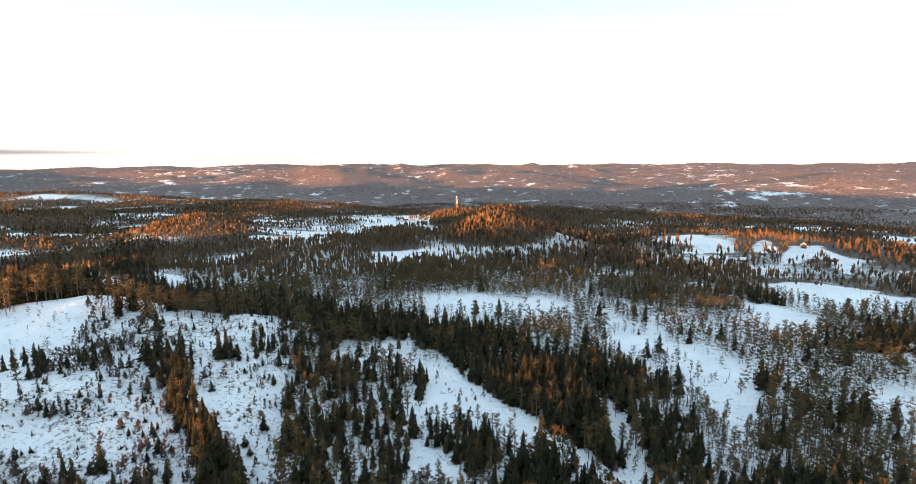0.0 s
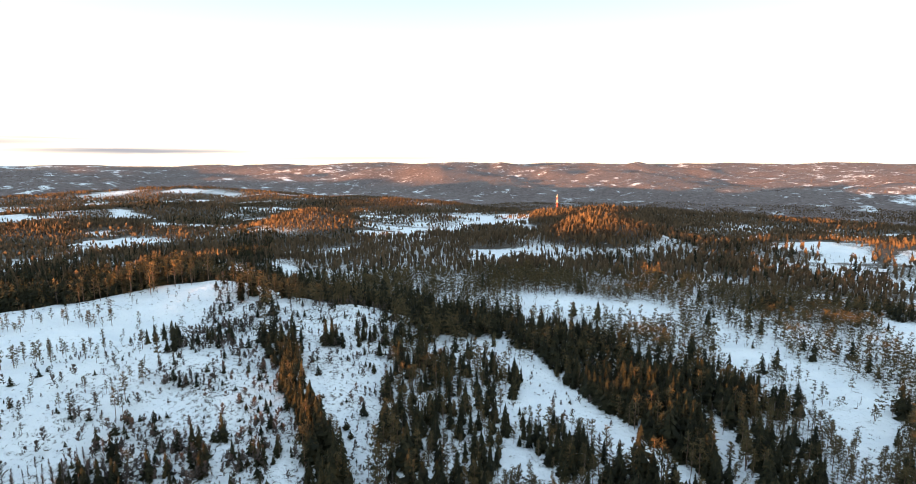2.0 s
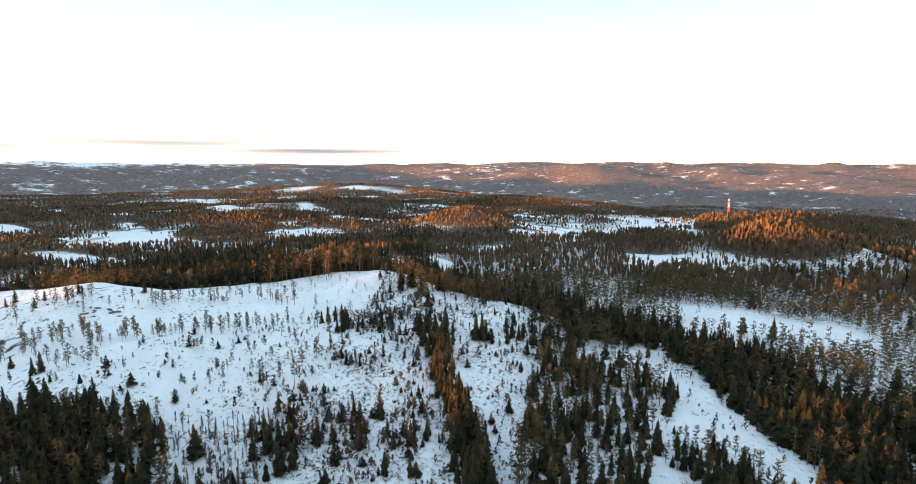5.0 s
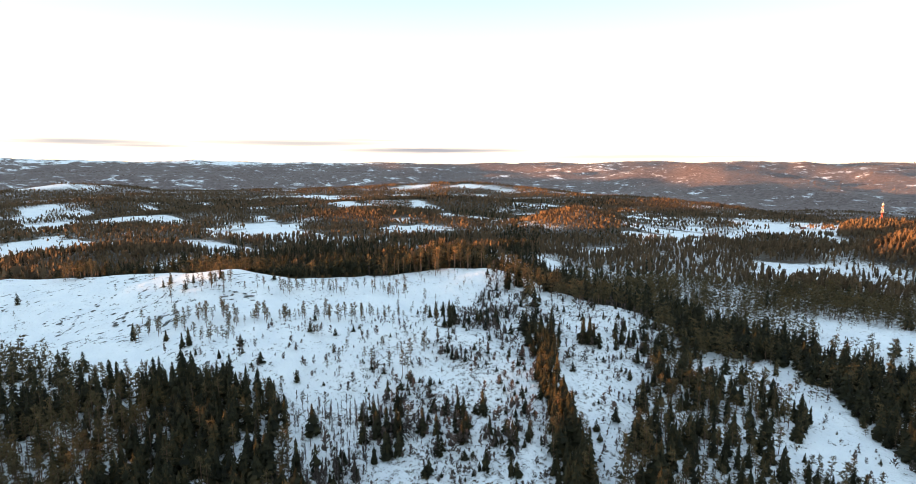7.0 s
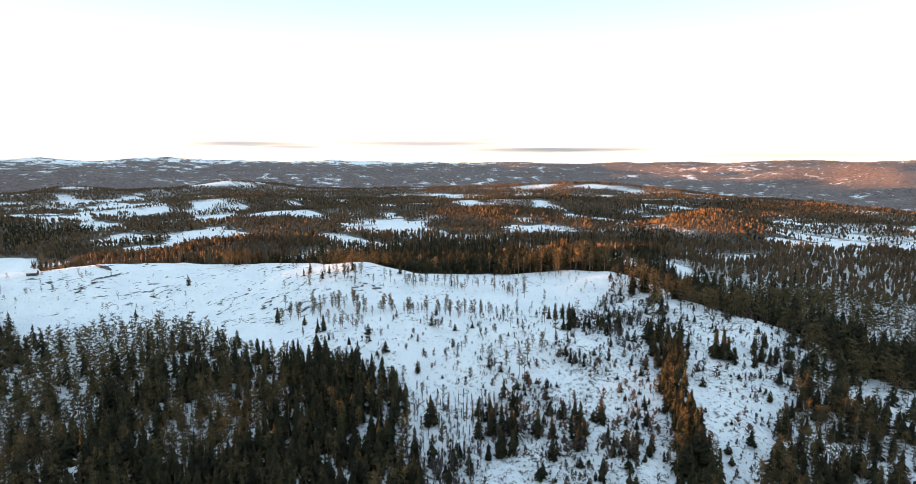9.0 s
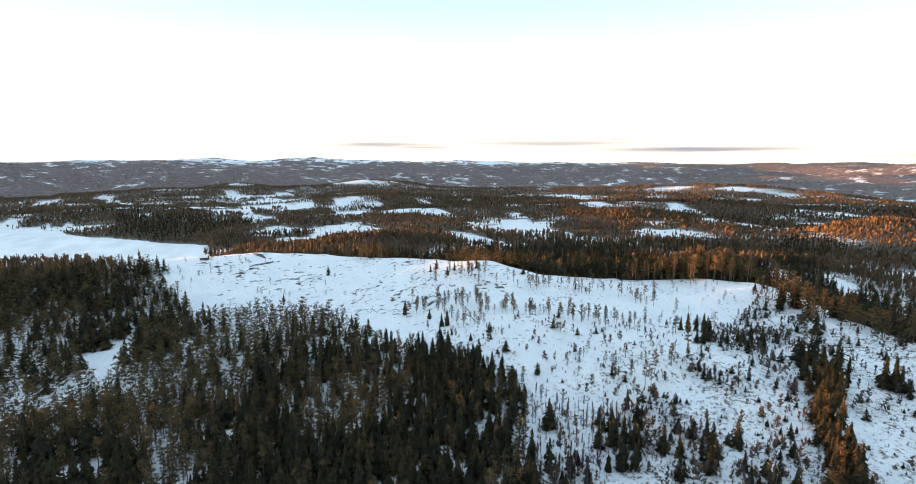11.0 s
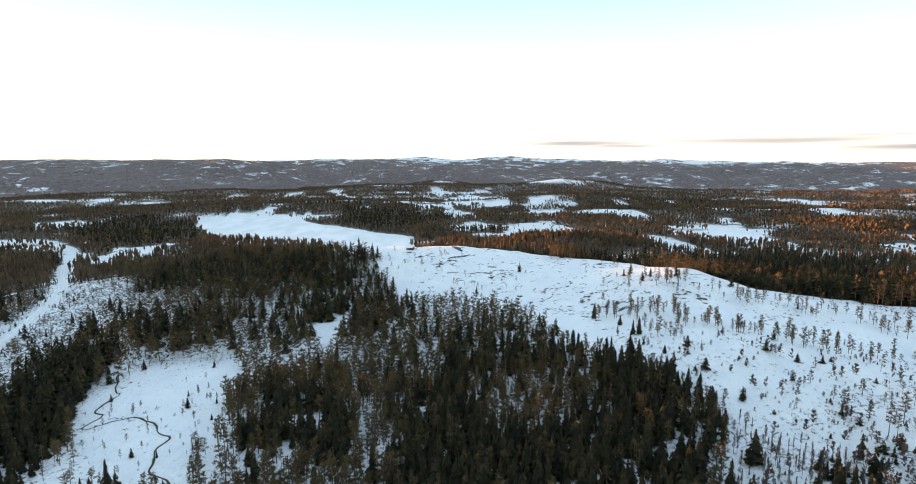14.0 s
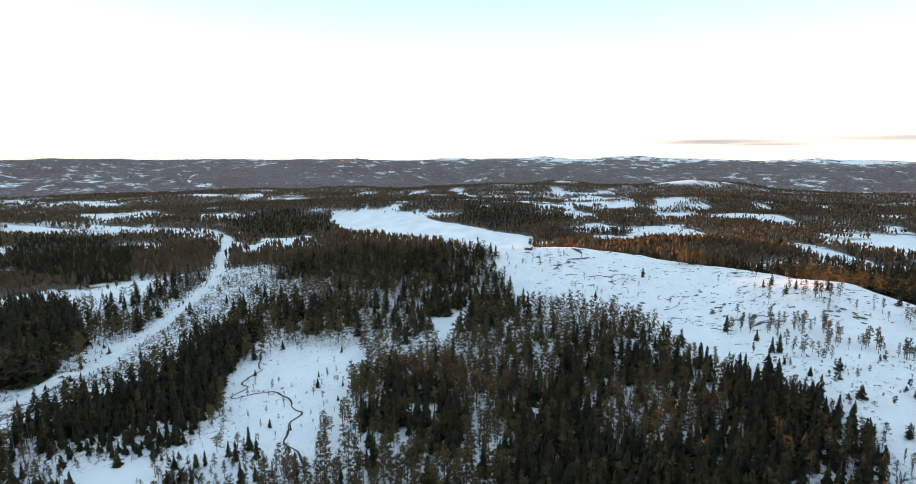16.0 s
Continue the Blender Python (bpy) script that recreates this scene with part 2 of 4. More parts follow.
SAPLING["hill_saplings"] = [(-186, 268), (-155, 258), (-128, 212), (-127, 201), (-98, 178), (-86, 165), (-65, 145), (-50, 110), (-70, 85), (-103, 75), (-124, 88), (-141, 100), (-128, 122), (-140, 160), (-152, 195)]
SAPLING["chute"] = [(-128, 212), (-146, 252), (-121, 250), (-105, 259), (-84, 264), (-72, 229), (-58, 170), (-51, 137), (-40, 100), (-52, 100), (-57, 136), (-80, 158), (-99, 182)]
SPRUCE = {}
SPRUCE["wedge"] = [(-128, 208), (-109, 206), (-96, 181), (-82, 163), (-70, 150), (-47, 116), (-39, 99), (-47, 93), (-56, 113), (-78, 143), (-92, 160), (-107, 180)]
SPRUCE["belt_a"] = [(-142, 272), (-141, 328), (-97, 304), (-46, 303), (-8, 283), (5, 290), (-14, 268), (-42, 258), (-70, 254), (-79, 268), (-104, 275), (-126, 268)]
SPRUCE["stand_a"] = [(-28, 266), (-10, 246), (5, 214), (19, 189), (29, 171), (40, 154), (47, 145), (51, 157), (48, 179), (49, 201), (45, 232), (34, 252), (18, 285), (-8, 288)]
SPRUCE["stand_b"] = [(-73, 231), (-61, 240), (-47, 243), (-31, 215), (-10, 189), (-8, 177), (-17, 169), (-35, 160), (-51, 165)]
SPRUCE["stand_c"] = [(-61, 184), (-37, 174), (-19, 167), (-15, 152), (-18, 120), (-42, 118)]
SPRUCE["stand_d"] = [(-22, 169), (-5, 169), (10, 168), (12, 150), (27, 140), (36, 135), (48, 128), (30, 122), (5, 124), (3, 140), (1, 149), (-6, 161), (-17, 163)]
SPRUCE["near_wood"] = [(-246, 2), (-201, 43), (-189, 85), (-159, 100), (-142, 89), (-109, 54), (-154, -2)]
SPRUCE["road_stand"] = [(-241, -135), (-245, -150), (-203, -152), (-167, -154), (-141, -157), (-133, -150), (-133, -121), (-144, -108), (-164, -113), (-198, -125)]
SPRUCE["plantation_a"] = [(-511, -577), (-585, -616), (-590, -523), (-487, -404), (-377, -315), (-359, -347), (-398, -441)]
SPRUCE["plantation_b"] = [(-288, -334), (-289, -285), (-222, -214), (-179, -196), (-173, -205)]
SPRUCE["belt_b"] = [(-485, 210), (-481, 259), (-439, 362), (-374, 385), (-288, 300), (-248, 236), (-268, 195), (-330, 178)]
SPRUCE["belt_c"] = [(-1088, -134), (-1038, -59), (-897, 83), (-790, 15), (-770, -52), (-872, -126)]
SPRUCE["shore_wood"] = [(-813, -504), (-943, -501), (-927, -369), (-711, -276), (-668, -382)]
SPRUCE["stand_e"] = [(67, 175), (80, 176), (71, 140), (56, 141), (60, 169)]
SPRUCE["stand_f"] = [(87, 145), (96, 145), (97, 141), (84, 141)]
SPRUCE["stand_g"] = [(136, 181), (154, 173), (152, 167), (131, 173)]
SPRUCE["stand_h"] = [(168, 251), (201, 257), (214, 243), (212, 239), (188, 245)]
SPRUCE["belt_d"] = [(-262, 387), (-375, 548), (-426, 653), (-386, 659), (-333, 625), (-344, 600), (-233, 394), (-200, 370), (-233, 367)]
SPRUCE["mire_stand_a"] = [(-190, -54), (-190, -34), (-170, -22), (-150, -22), (-158, -50)]
SPRUCE["mire_stand_b"] = [(-192, -5), (-190, 23), (-166, 25), (-151, 36), (-132, 33), (-120, 14), (-148, -6)]
SPRUCE["mire_stand_c"] = [(-173, 60), (-172, 83), (-153, 96), (-142, 91), (-134, 78), (-157, 64)]
SPARSE = {}
SPARSE["thin_a"] = [(-333, 575), (-266, 629), (-214, 640), (-103, 569), (-50, 531), (-70, 436), (-166, 388), (-218, 372)]
SPARSE["thin_b"] = [(-1745, 0), (-1665, 509), (-798, 258), (-1000, 30)]
SPARSE["thin_c"] = [(-321, 543), (-221, 640), (-116, 624), (-93, 508), (-177, 444), (-219, 387)]
SPARSE["pond_side"] = [(-144, -174), (-140, -142), (-143, -110), (-128, -94), (-121, -149)]
SPARSE["thin_lane"] = [(49, 208), (55, 204), (59, 185), (58, 170), (54, 158), (59, 148), (58, 138), (50, 134), (48, 148), (50, 162), (50, 181)]
SPARSE["north_slope"] = [(30, 130), (70, 200), (60, 300), (120, 430), (330, 430), (330, 130)]
BIRCH_CORNER = [(-146, 99), (-130, 120), (-121, 119), (-114, 100), (-100, 78), (-116, 78), (-130, 90)]
STREAM = [(-226, -124), (-210, -118), (-200, -117), (-189, -114), (-181, -112), (-186, -98), (-180, -88), (-169, -82), (-157, -79), (-146, -70), (-140, -65)]
ROAD = [(-145, -189), (-174, -192), (-200, -188), (-241, -196), (-282, -205), (-314, -210), (-345, -219), (-491, -309), (-563, -348), (-648, -394), (-730, -491)]


def oval(bearing, d, along, across):
    s, c = math.sin(radians(bearing)), math.cos(radians(bearing))
    turns = [k * math.pi / 6 for k in range(12)]
    return [(-s * (d + along * math.cos(a)) - c * across * math.sin(a), c * (d + along * math.cos(a)) - s * across * math.sin(a)) for a in turns]


OPEN["upland_field"] = oval(74.5, 1890, 70, 120)
OPEN["far_field_a"] = oval(43, 1780, 75, 60)
OPEN["far_field_d"] = oval(37.4, 1725, 55, 42)
OPEN["upland_meadow"] = oval(86.5, 1960, 50, 50)

# Closed pine wood: bearing, distance, weight, half depth, half width.
CLOSED = [(26, 800, 1, 75, 75), (39.5, 412, 1, 48, 52), (-3, 850, 1, 110, 130), (-4, 595, 1, 60, 75), (74, 560, 1, 55, 95), (106, 430, 1, 80, 85), (47, 900, 1, 55, 120), (104, 345, 1, 95, 95)]
SHELF = [(-243, 112), (-222, 126), (-209, 147), (-190, 166), (-178, 181), (-196, 202), (-218, 189), (-237, 169), (-254, 149), (-266, 128)]
LEVELS = [(SHELF, 16.9, 9), (OPEN["lake"], -11.0, 25), (OPEN["bog"], -0.2, 12), (OPEN["pond"], -0.5, 6), (OPEN["mire"], -11.5, 25), (OPEN["patch_c"], -2.5, 15)]

# ---- materials ----
def material(name):
    m = bpy.data.materials.new(name)
    m.use_nodes = True
    tree = m.node_tree
    tree.nodes.clear()
    out = tree.nodes.new("ShaderNodeOutputMaterial")
    shade = tree.nodes.new("ShaderNodeBsdfPrincipled")
    link(tree, shade, 0, out, 0)
    coord = tree.nodes.new("ShaderNodeTexCoord")
    return m, tree, shade, coord


def noise_at(tree, coord, size, detail=4.0, rough=0.55, squash=None):
    n = nodes_of(tree, "ShaderNodeTexNoise", Scale=1.0, Detail=detail, Roughness=rough)
    place = tree.nodes.new("ShaderNodeMapping")
    place.inputs["Scale"].default_value = tuple(1 / s for s in (squash or (size, size, size)))
    link(tree, coord, "Object", place, 0)
    link(tree, place, 0, n, "Vector")
    return n


def calc(tree, op, a, b):
    n = tree.nodes.new("ShaderNodeMath")
    n.operation = op
    for i, v in enumerate((a, b)):
        if isinstance(v, tuple):
            link(tree, v[0], v[1], n, i)
        else:
            n.inputs[i].default_value = v
    return n


def leafy(name, dark, light, rough=0.75, bright=None, size=9.0):
    """Needles or twigs: colour varies from clump to clump and, more slowly, from tree to tree."""
    m, tree, shade, coord = material(name)
    geo = tree.nodes.new("ShaderNodeNewGeometry")
    slow = noise_at(tree, coord, size, 2.0)
    s = calc(tree, "MULTIPLY", (geo, "Random Per Island"), 0.45)
    k = calc(tree, "MULTIPLY_ADD", (slow, 0), 1.5)
    k.inputs[2].default_value = -0.5
    t = calc(tree, "ADD", (s, 0), (k, 0))
    mix = colour_ramp(tree, [(0.1, dark), (0.62, light), (1.0, bright or light)])
    link(tree, t, 0, mix, 0)
    link(tree, mix, 0, shade, "Base Color")
    shade.inputs["Roughness"].default_value = rough
    shade.inputs["Specular IOR Level"].default_value = 0.2
    # light passes through the thin sprays
    thin = tree.nodes.new("ShaderNodeBsdfTranslucent")
    link(tree, mix, 0, thin, 0)
    both = nodes_of(tree, "ShaderNodeMixShader", Fac=0.3)
    link(tree, shade, 0, both, 1)
    link(tree, thin, 0, both, 2)
    link(tree, both, 0, next(n for n in tree.nodes if n.type == "OUTPUT_MATERIAL"), 0)
    return m


SPRUCE_NEEDLES = leafy("spruce_needles", (0.013, 0.0142, 0.0088), (0.040, 0.0365, 0.018), bright=(0.10, 0.069, 0.029))
PINE_NEEDLES = leafy("pine_needles", (0.045, 0.037, 0.02), (0.118, 0.088, 0.043), bright=(0.18, 0.113, 0.048))
BIRCH_TWIGS = leafy("birch_twigs", (0.06, 0.047, 0.042), (0.12, 0.09, 0.078), bright=(0.17, 0.11, 0.085))
BROWN_WOODS = leafy("brown_mixed_woods", (0.07, 0.05, 0.032), (0.148, 0.10, 0.06), bright=(0.195, 0.122, 0.068), size=20.0)
# far crowns: distance haze is put into these paler mauve and brown colours
HAZY_WOODS = leafy("haze_tinted_mixed_woods", (0.11, 0.082, 0.079), (0.165, 0.123, 0.117), bright=(0.20, 0.15, 0.14), size=30.0)
HAZY_BROWN_WOODS = leafy("haze_tinted_brown_woods", (0.075, 0.048, 0.038), (0.135, 0.088, 0.068), bright=(0.17, 0.11, 0.085), size=30.0)
HEATHER = leafy("heather", (0.05, 0.045, 0.035), (0.12, 0.085, 0.06), bright=(0.16, 0.11, 0.07), size=3.0)


def plain(name, colour, other, size=0.6, rough=0.8, metal=0.0):
    m, tree, shade, coord = material(name)
    n = noise_at(tree, coord, size)
    mix = colour_ramp(tree, [(0.3, colour), (0.72, other)])
    link(tree, n, 0, mix, 0)
    link(tree, mix, 0, shade, "Base Color")
    shade.inputs["Roughness"].default_value = rough
    shade.inputs["Metallic"].default_value = metal
    bump = nodes_of(tree, "ShaderNodeBump", Strength=0.4, Distance=0.05)
    link(tree, n, 0, bump, "Height")
    link(tree, bump, 0, shade, "Normal")
    return m


BARK = plain("conifer_bark", (0.10, 0.06, 0.045), (0.21, 0.12, 0.075), 0.8)
BIRCH_BARK = plain("birch_bark", (0.2, 0.18, 0.17), (0.5, 0.47, 0.44), 0.5)
ROCK = plain("rock", (0.05, 0.05, 0.052), (0.16, 0.15, 0.145), 1.5)
SNOW_PLAIN = plain("roof_snow", (0.80, 0.81, 0.83), (0.86, 0.87, 0.88), 2.0, 0.6)
RED_PAINT = plain("red_barn_paint", (0.22, 0.035, 0.025), (0.30, 0.055, 0.035), 0.9)
WHITE_PAINT = plain("white_paint", (0.72, 0.72, 0.70), (0.80, 0.80, 0.78), 0.9)
DARK_WOOD = plain("tarred_wood", (0.05, 0.04, 0.032), (0.10, 0.075, 0.055), 0.5)
BRICK = plain("chimney_brick", (0.24, 0.1, 0.07), (0.33, 0.16, 0.11), 0.3)
GLASS = plain("window_glass", (0.03, 0.035, 0.04), (0.05, 0.055, 0.06), 2.0, 0.08)
MAST_RED = plain("mast_red", (0.55, 0.09, 0.04), (0.62, 0.13, 0.06), 1.0, 0.5)
STEEL = plain("galvanised_steel", (0.35, 0.36, 0.37), (0.5, 0.51, 0.52), 0.5, 0.45, 0.8)
WATER = plain("stream_water", (0.012, 0.011, 0.009), (0.03, 0.026, 0.02), 1.0, 0.4)
WATER.node_tree.nodes["Principled BSDF"].inputs["Specular IOR Level"].default_value = 0.2


def ground_material():
    """Snow over heath and forest floor; each share follows land cover and distance."""
    m, tree, shade, coord = material("snowy_ground")
    far = tree.nodes.new("ShaderNodeAttribute")
    far.attribute_name = "far"
    floor = tree.nodes.new("ShaderNodeAttribute")
    floor.attribute_name = "floor"
    rocky = tree.nodes.new("ShaderNodeAttribute")
    rocky.attribute_name = "rocky"
    drift = noise_at(tree, coord, 14.0)
    snow = colour_ramp(tree, [(0.3, (0.75, 0.79, 0.835)), (0.7, (0.86, 0.88, 0.90))])
    link(tree, drift, 0, snow, 0)
    # litter and heath that show through the snow; further woods add painted shade
    tuft = noise_at(tree, coord, 1.5, 5.0, 0.7)
    patch = noise_at(tree, coord, 10.0, 3.0)
    lift = calc(tree, "MULTIPLY", (floor, "Fac"), 1.0)
    s1 = calc(tree, "ADD", (tuft, 0), (lift, 0))
    s2 = calc(tree, "MULTIPLY", (patch, 0), 0.30)
    s3 = calc(tree, "ADD", (s1, 0), (s2, 0))
    bare = colour_ramp(tree, [(0.78, (0, 0, 0)), (0.92, (1, 1, 1))])
    link(tree, s3, 0, bare, 0)
    soil = colour_ramp(tree, [(0.3, (0.05, 0.042, 0.034)), (0.7, (0.13, 0.10, 0.075))])
    link(tree, patch, 0, soil, 0)
    near_mix = mixer(tree)
    link(tree, bare, 0, near_mix, 0)
    link(tree, snow, 0, near_mix, 6)
    link(tree, soil, 0, near_mix, 7)
    # dark ledges of rock blown clear of snow
    ledge = noise_at(tree, coord, 1, 5.0, 0.65, (2.6, 7.0, 2.0))
    outcrop = noise_at(tree, coord, 34.0, 3.0, 0.6)
    l0 = calc(tree, "MULTIPLY", (rocky, "Fac"), (outcrop, 0))
    l1 = calc(tree, "MULTIPLY", (l0, 0), 0.40)
    l2 = calc(tree, "ADD", (ledge, 0), (l1, 0))
    ledges = colour_ramp(tree, [(0.812, (0, 0, 0)), (0.838, (1, 1, 1))])
    link(tree, l2, 0, ledges, 0)
    rock_mix = mixer(tree)
    link(tree, ledges, 0, rock_mix, 0)
    link(tree, near_mix, 2, rock_mix, 6)
    rock_mix.inputs[7].default_value = (0.055, 0.05, 0.046, 1)
    # distant woods tinted mauve for haze, with clearings and snowfields
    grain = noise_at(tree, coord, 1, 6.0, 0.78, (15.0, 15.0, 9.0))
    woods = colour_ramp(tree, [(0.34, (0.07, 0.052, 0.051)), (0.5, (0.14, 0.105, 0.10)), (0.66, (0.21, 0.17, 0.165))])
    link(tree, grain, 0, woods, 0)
    clearing = noise_at(tree, coord, 1, 8.0, 0.72, (85.0, 85.0, 40.0))
    region = noise_at(tree, coord, 900.0, 2.0)
    c1 = calc(tree, "MULTIPLY", (region, 0), 0.35)
    c2 = calc(tree, "ADD", (clearing, 0), (c1, 0))
    alp = tree.nodes.new("ShaderNodeAttribute")
    alp.attribute_name = "fells"
    a1 = calc(tree, "MULTIPLY", (alp, "Fac"), 0.13)
    c2 = calc(tree, "ADD", (c2, 0), (a1, 0))
    fields = colour_ramp(tree, [(0.755, (0, 0, 0)), (0.79, (0.4, 0.4, 0.4)), (0.84, (1, 1, 1))])
    link(tree, c2, 0, fields, 0)
    # small bare ledges and felled spots
    spot = noise_at(tree, coord, 1, 4.0, 0.6, (24.0, 24.0, 12.0))
    spots = colour_ramp(tree, [(0.665, (0, 0, 0)), (0.70, (0.75, 0.75, 0.75))])
    link(tree, spot, 0, spots, 0)
    bare_far = calc(tree, "MAXIMUM", (fields, 0), (spots, 0))
    far_mix = mixer(tree)
    link(tree, bare_far, 0, far_mix, 0)
    link(tree, woods, 0, far_mix, 6)
    link(tree, snow, 0, far_mix, 7)
    # the haze-tinted ground colour takes over with distance
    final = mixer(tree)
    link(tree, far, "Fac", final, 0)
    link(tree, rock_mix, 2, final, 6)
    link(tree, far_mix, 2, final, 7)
    link(tree, final, 2, shade, "Base Color")
    shade.inputs["Roughness"].default_value = 0.75
    shade.inputs["Specular IOR Level"].default_value = 0.25
    bump = nodes_of(tree, "ShaderNodeBump", Strength=0.5, Distance=0.6)
    link(tree, tuft, 0, bump, "Height")
    # wind-blown drifts and humps under the snow
    humps = noise_at(tree, coord, 6.0, 3.0, 0.6)
    swell = nodes_of(tree, "ShaderNodeBump", Strength=0.9, Distance=2.6)
    link(tree, humps, 0, swell, "Height")
    link(tree, bump, 0, swell, "Normal")
    link(tree, swell, 0, shade, "Normal")
    return m


GROUND = ground_material()

# ---- ground: one sheet to the skyline ----
LONE = {"mire": 0.1, "open_hill": 0.13, "bog": 0.16, "cut": 0.16, "patch_a": 0.3, "patch_b": 0.75, "patch_c": 0.03, "patch_d": 0.2}


def left_of(x, y):
    """The bearing from the mire, in degrees to the left of north."""
    return np.degrees(np.arctan2(-x, y))


def fells(x, y):
    """Bare snowy heights along the western skyline."""
    left = np.degrees(np.arctan2(-x, y))
    return np.maximum(0.4 * ramp(np.hypot(x, y), 3500, 4100), ramp(np.hypot(x, y), 4120, 4220)) * ramp(left, 38, 55) * ramp(left, 130, 100)


def cover_of(x, y):
    """Share of forest (0 open, 1 wooded), share of spruce, and young growth, at points of the plan."""
    r = np.hypot(x, y)
    near = ramp(r, 420, 320)
    wood = np.clip(1.08 - 0.04 * near + 0.62 * fractal(x, y, 70 - 30 * near, 3, 51), 0.1, 1)
    spruce = np.clip(0.13 + 0.6 * fractal(x, y, 90, 2, 61), 0.03, 0.85)
    spruce = spruce * (1 - 0.45 * ramp(r, 420, 700)) * (1 - 0.6 * ramp(r, 260, 330) * ramp(left_of(x, y), 24, 12))
    spruce = np.maximum(spruce, 0.85 * ramp(fractal(x, y, 34, 2, 58), -0.15, 0.1) * ramp(bumps(x, y, [(84, 172, 1, 65, 75)]), 0.3, 0.5))
    wood = wood * (1 - (0.28 + 0.25 * fractal(x, y, 60, 2, 59)) * ramp(r, 250, 320) * ramp(r, 720, 560) * ramp(left_of(x, y), 70, 40))
    young = np.zeros_like(wood)
    for name, o in SPARSE.items():
        k = ramp(inside(x, y, o), -4, 6)
        if name == "north_slope":
            wood = wood * (1 - k) + k * np.clip(1.0 - 0.12 * ramp(r, 260, 170) + 0.75 * fractal(x, y, 34, 3, 52), 0.2, 1)
            spruce = spruce * (1 - k) + k * (0.04 + 0.6 * ramp(fractal(x, y, 48, 2, 53), 0.28, 0.42))
            continue
        wood = np.maximum(wood * (1 - 0.12 * k), 0.55 * k)
        spruce = spruce * (1 - 0.7 * k)
    # thin patches and small clearings in the wide woods further off
    wood = wood * (1 - 0.9 * ramp(fractal(x, y * 1.6, 95, 3, 71), 0.46, 0.58) * ramp(r, 330, 450))
    dense = ramp(bumps(x, y, CLOSED), 0.3, 0.6)
    wood, spruce = np.maximum(wood, 0.97 * dense), spruce * (1 - 0.4 * dense)
    spruce = np.maximum(spruce, np.clip(0.35 + 0.5 * fractal(x, y, 60, 2, 62), 0, 0.8) * ramp(bumps(x, y, CLOSED[-1:]), 0.3, 0.6))
    wood = wood * (1 - 0.85 * fells(x, y))
    for o in OPEN.values():
        wood = wood * (1 - ramp(inside(x, y, o) + fractal(x, y, 16, 2, 81) * 2.5, -2.5, 2))
    for o in SAPLING.values():
        k = ramp(inside(x, y, o) + fractal(x, y, 16, 2, 82) * 2.5, -2.5, 2)
        wood, young = wood * (1 - k), np.maximum(young, k)
    for name, o in SPRUCE.items():
        k = ramp(inside(x, y, o) + fractal(x, y, 12, 2, 83) * 1.6, -2.5, 2)
        full, share = 1.0, {"road_stand": 0.93, "plantation_a": 0.9, "plantation_b": 0.9, "stand_c": 0.4, "stand_b": 0.35}.get(name, 0.75)
        if name == "near_wood":
            full, share = np.clip(1.05 + 0.65 * fractal(x, y, 24, 2, 55), 0.3, 1), 0.1 + 0.75 * ramp(fractal(x, y, 38, 2, 57), -0.05, 0.2)
        elif name in ("stand_b", "stand_c"):
            full = np.clip(0.8 + 0.7 * fractal(x, y, 20, 2, 56), 0.2, 1)
        elif name in ("stand_e", "stand_g", "mire_stand_a", "mire_stand_b", "mire_stand_c"):
            full = np.clip(0.93 + 0.7 * fractal(x, y, 22, 2, 56), 0.25, 1)
        wood, spruce = wood * (1 - k) + full * k, np.where(k > 0.5, share, spruce)
        young = young * (1 - k)
    wood = wood * (1 - np.maximum(ramp(inside(x, y, OPEN["cut"]), -2, 2), 0.72 * ramp(inside(x, y, SPARSE["thin_lane"]), -2, 3)))
    k = ramp(inside(x, y, BIRCH_CORNER), -4, 4)
    wood, spruce = np.maximum(wood, 0.95 * k), spruce * (1 - 0.8 * k)
    young = np.maximum(young, 0.6 * k)
    young = np.maximum(young, (0.2 + 0.5 * ramp(bumps(x, y, [(45, 190, 1, 30, 28)]), 0.2, 0.6)) * ((inside(x, y, OPEN["open_hill"]) > 3) & (r < 235) | (inside(x, y, OPEN["cut"]) > 1)))
    young = np.maximum(young, 0.22 * (inside(x, y, OPEN["cut"]) > 1))
    # brush and single trees on the meadows further off
    for name, o in OPEN.items():
        if name.split("_")[0] in ("meadow", "field", "mire", "strip", "farm", "knoll", "upland", "far"):
            k = (inside(x, y, o) > 0) & (wood < 0.3)
            wood = np.maximum(wood, 0.5 * k * ramp(fractal(x, y, 40, 3, 92), -0.05, 0.35))
    young = np.maximum(young, (inside(x, y, OPEN["pond_shore"]) > -14) * (inside(x, y, OPEN["pond"]) < -1))
    lane = along(x, y, ROAD)
    # single pines on the open ground
    for name in LONE:
        k = (inside(x, y, OPEN[name]) > 0) & (wood < 0.3)
        wood = np.maximum(wood, LONE[name] * k * ramp(fractal(x, y, 40, 2, 91), -0.3, 0.5))
        spruce = np.where(k, 0.1, spruce)
    wood = np.where(inside(x, y, SHELF) > -3, 0, wood)
    wood = wood * ramp(lane, 3.5, 9 + 5 * lattice_noise(x, y, 30, 85)) * (1 - 0.75 * verge(x, y, lane))
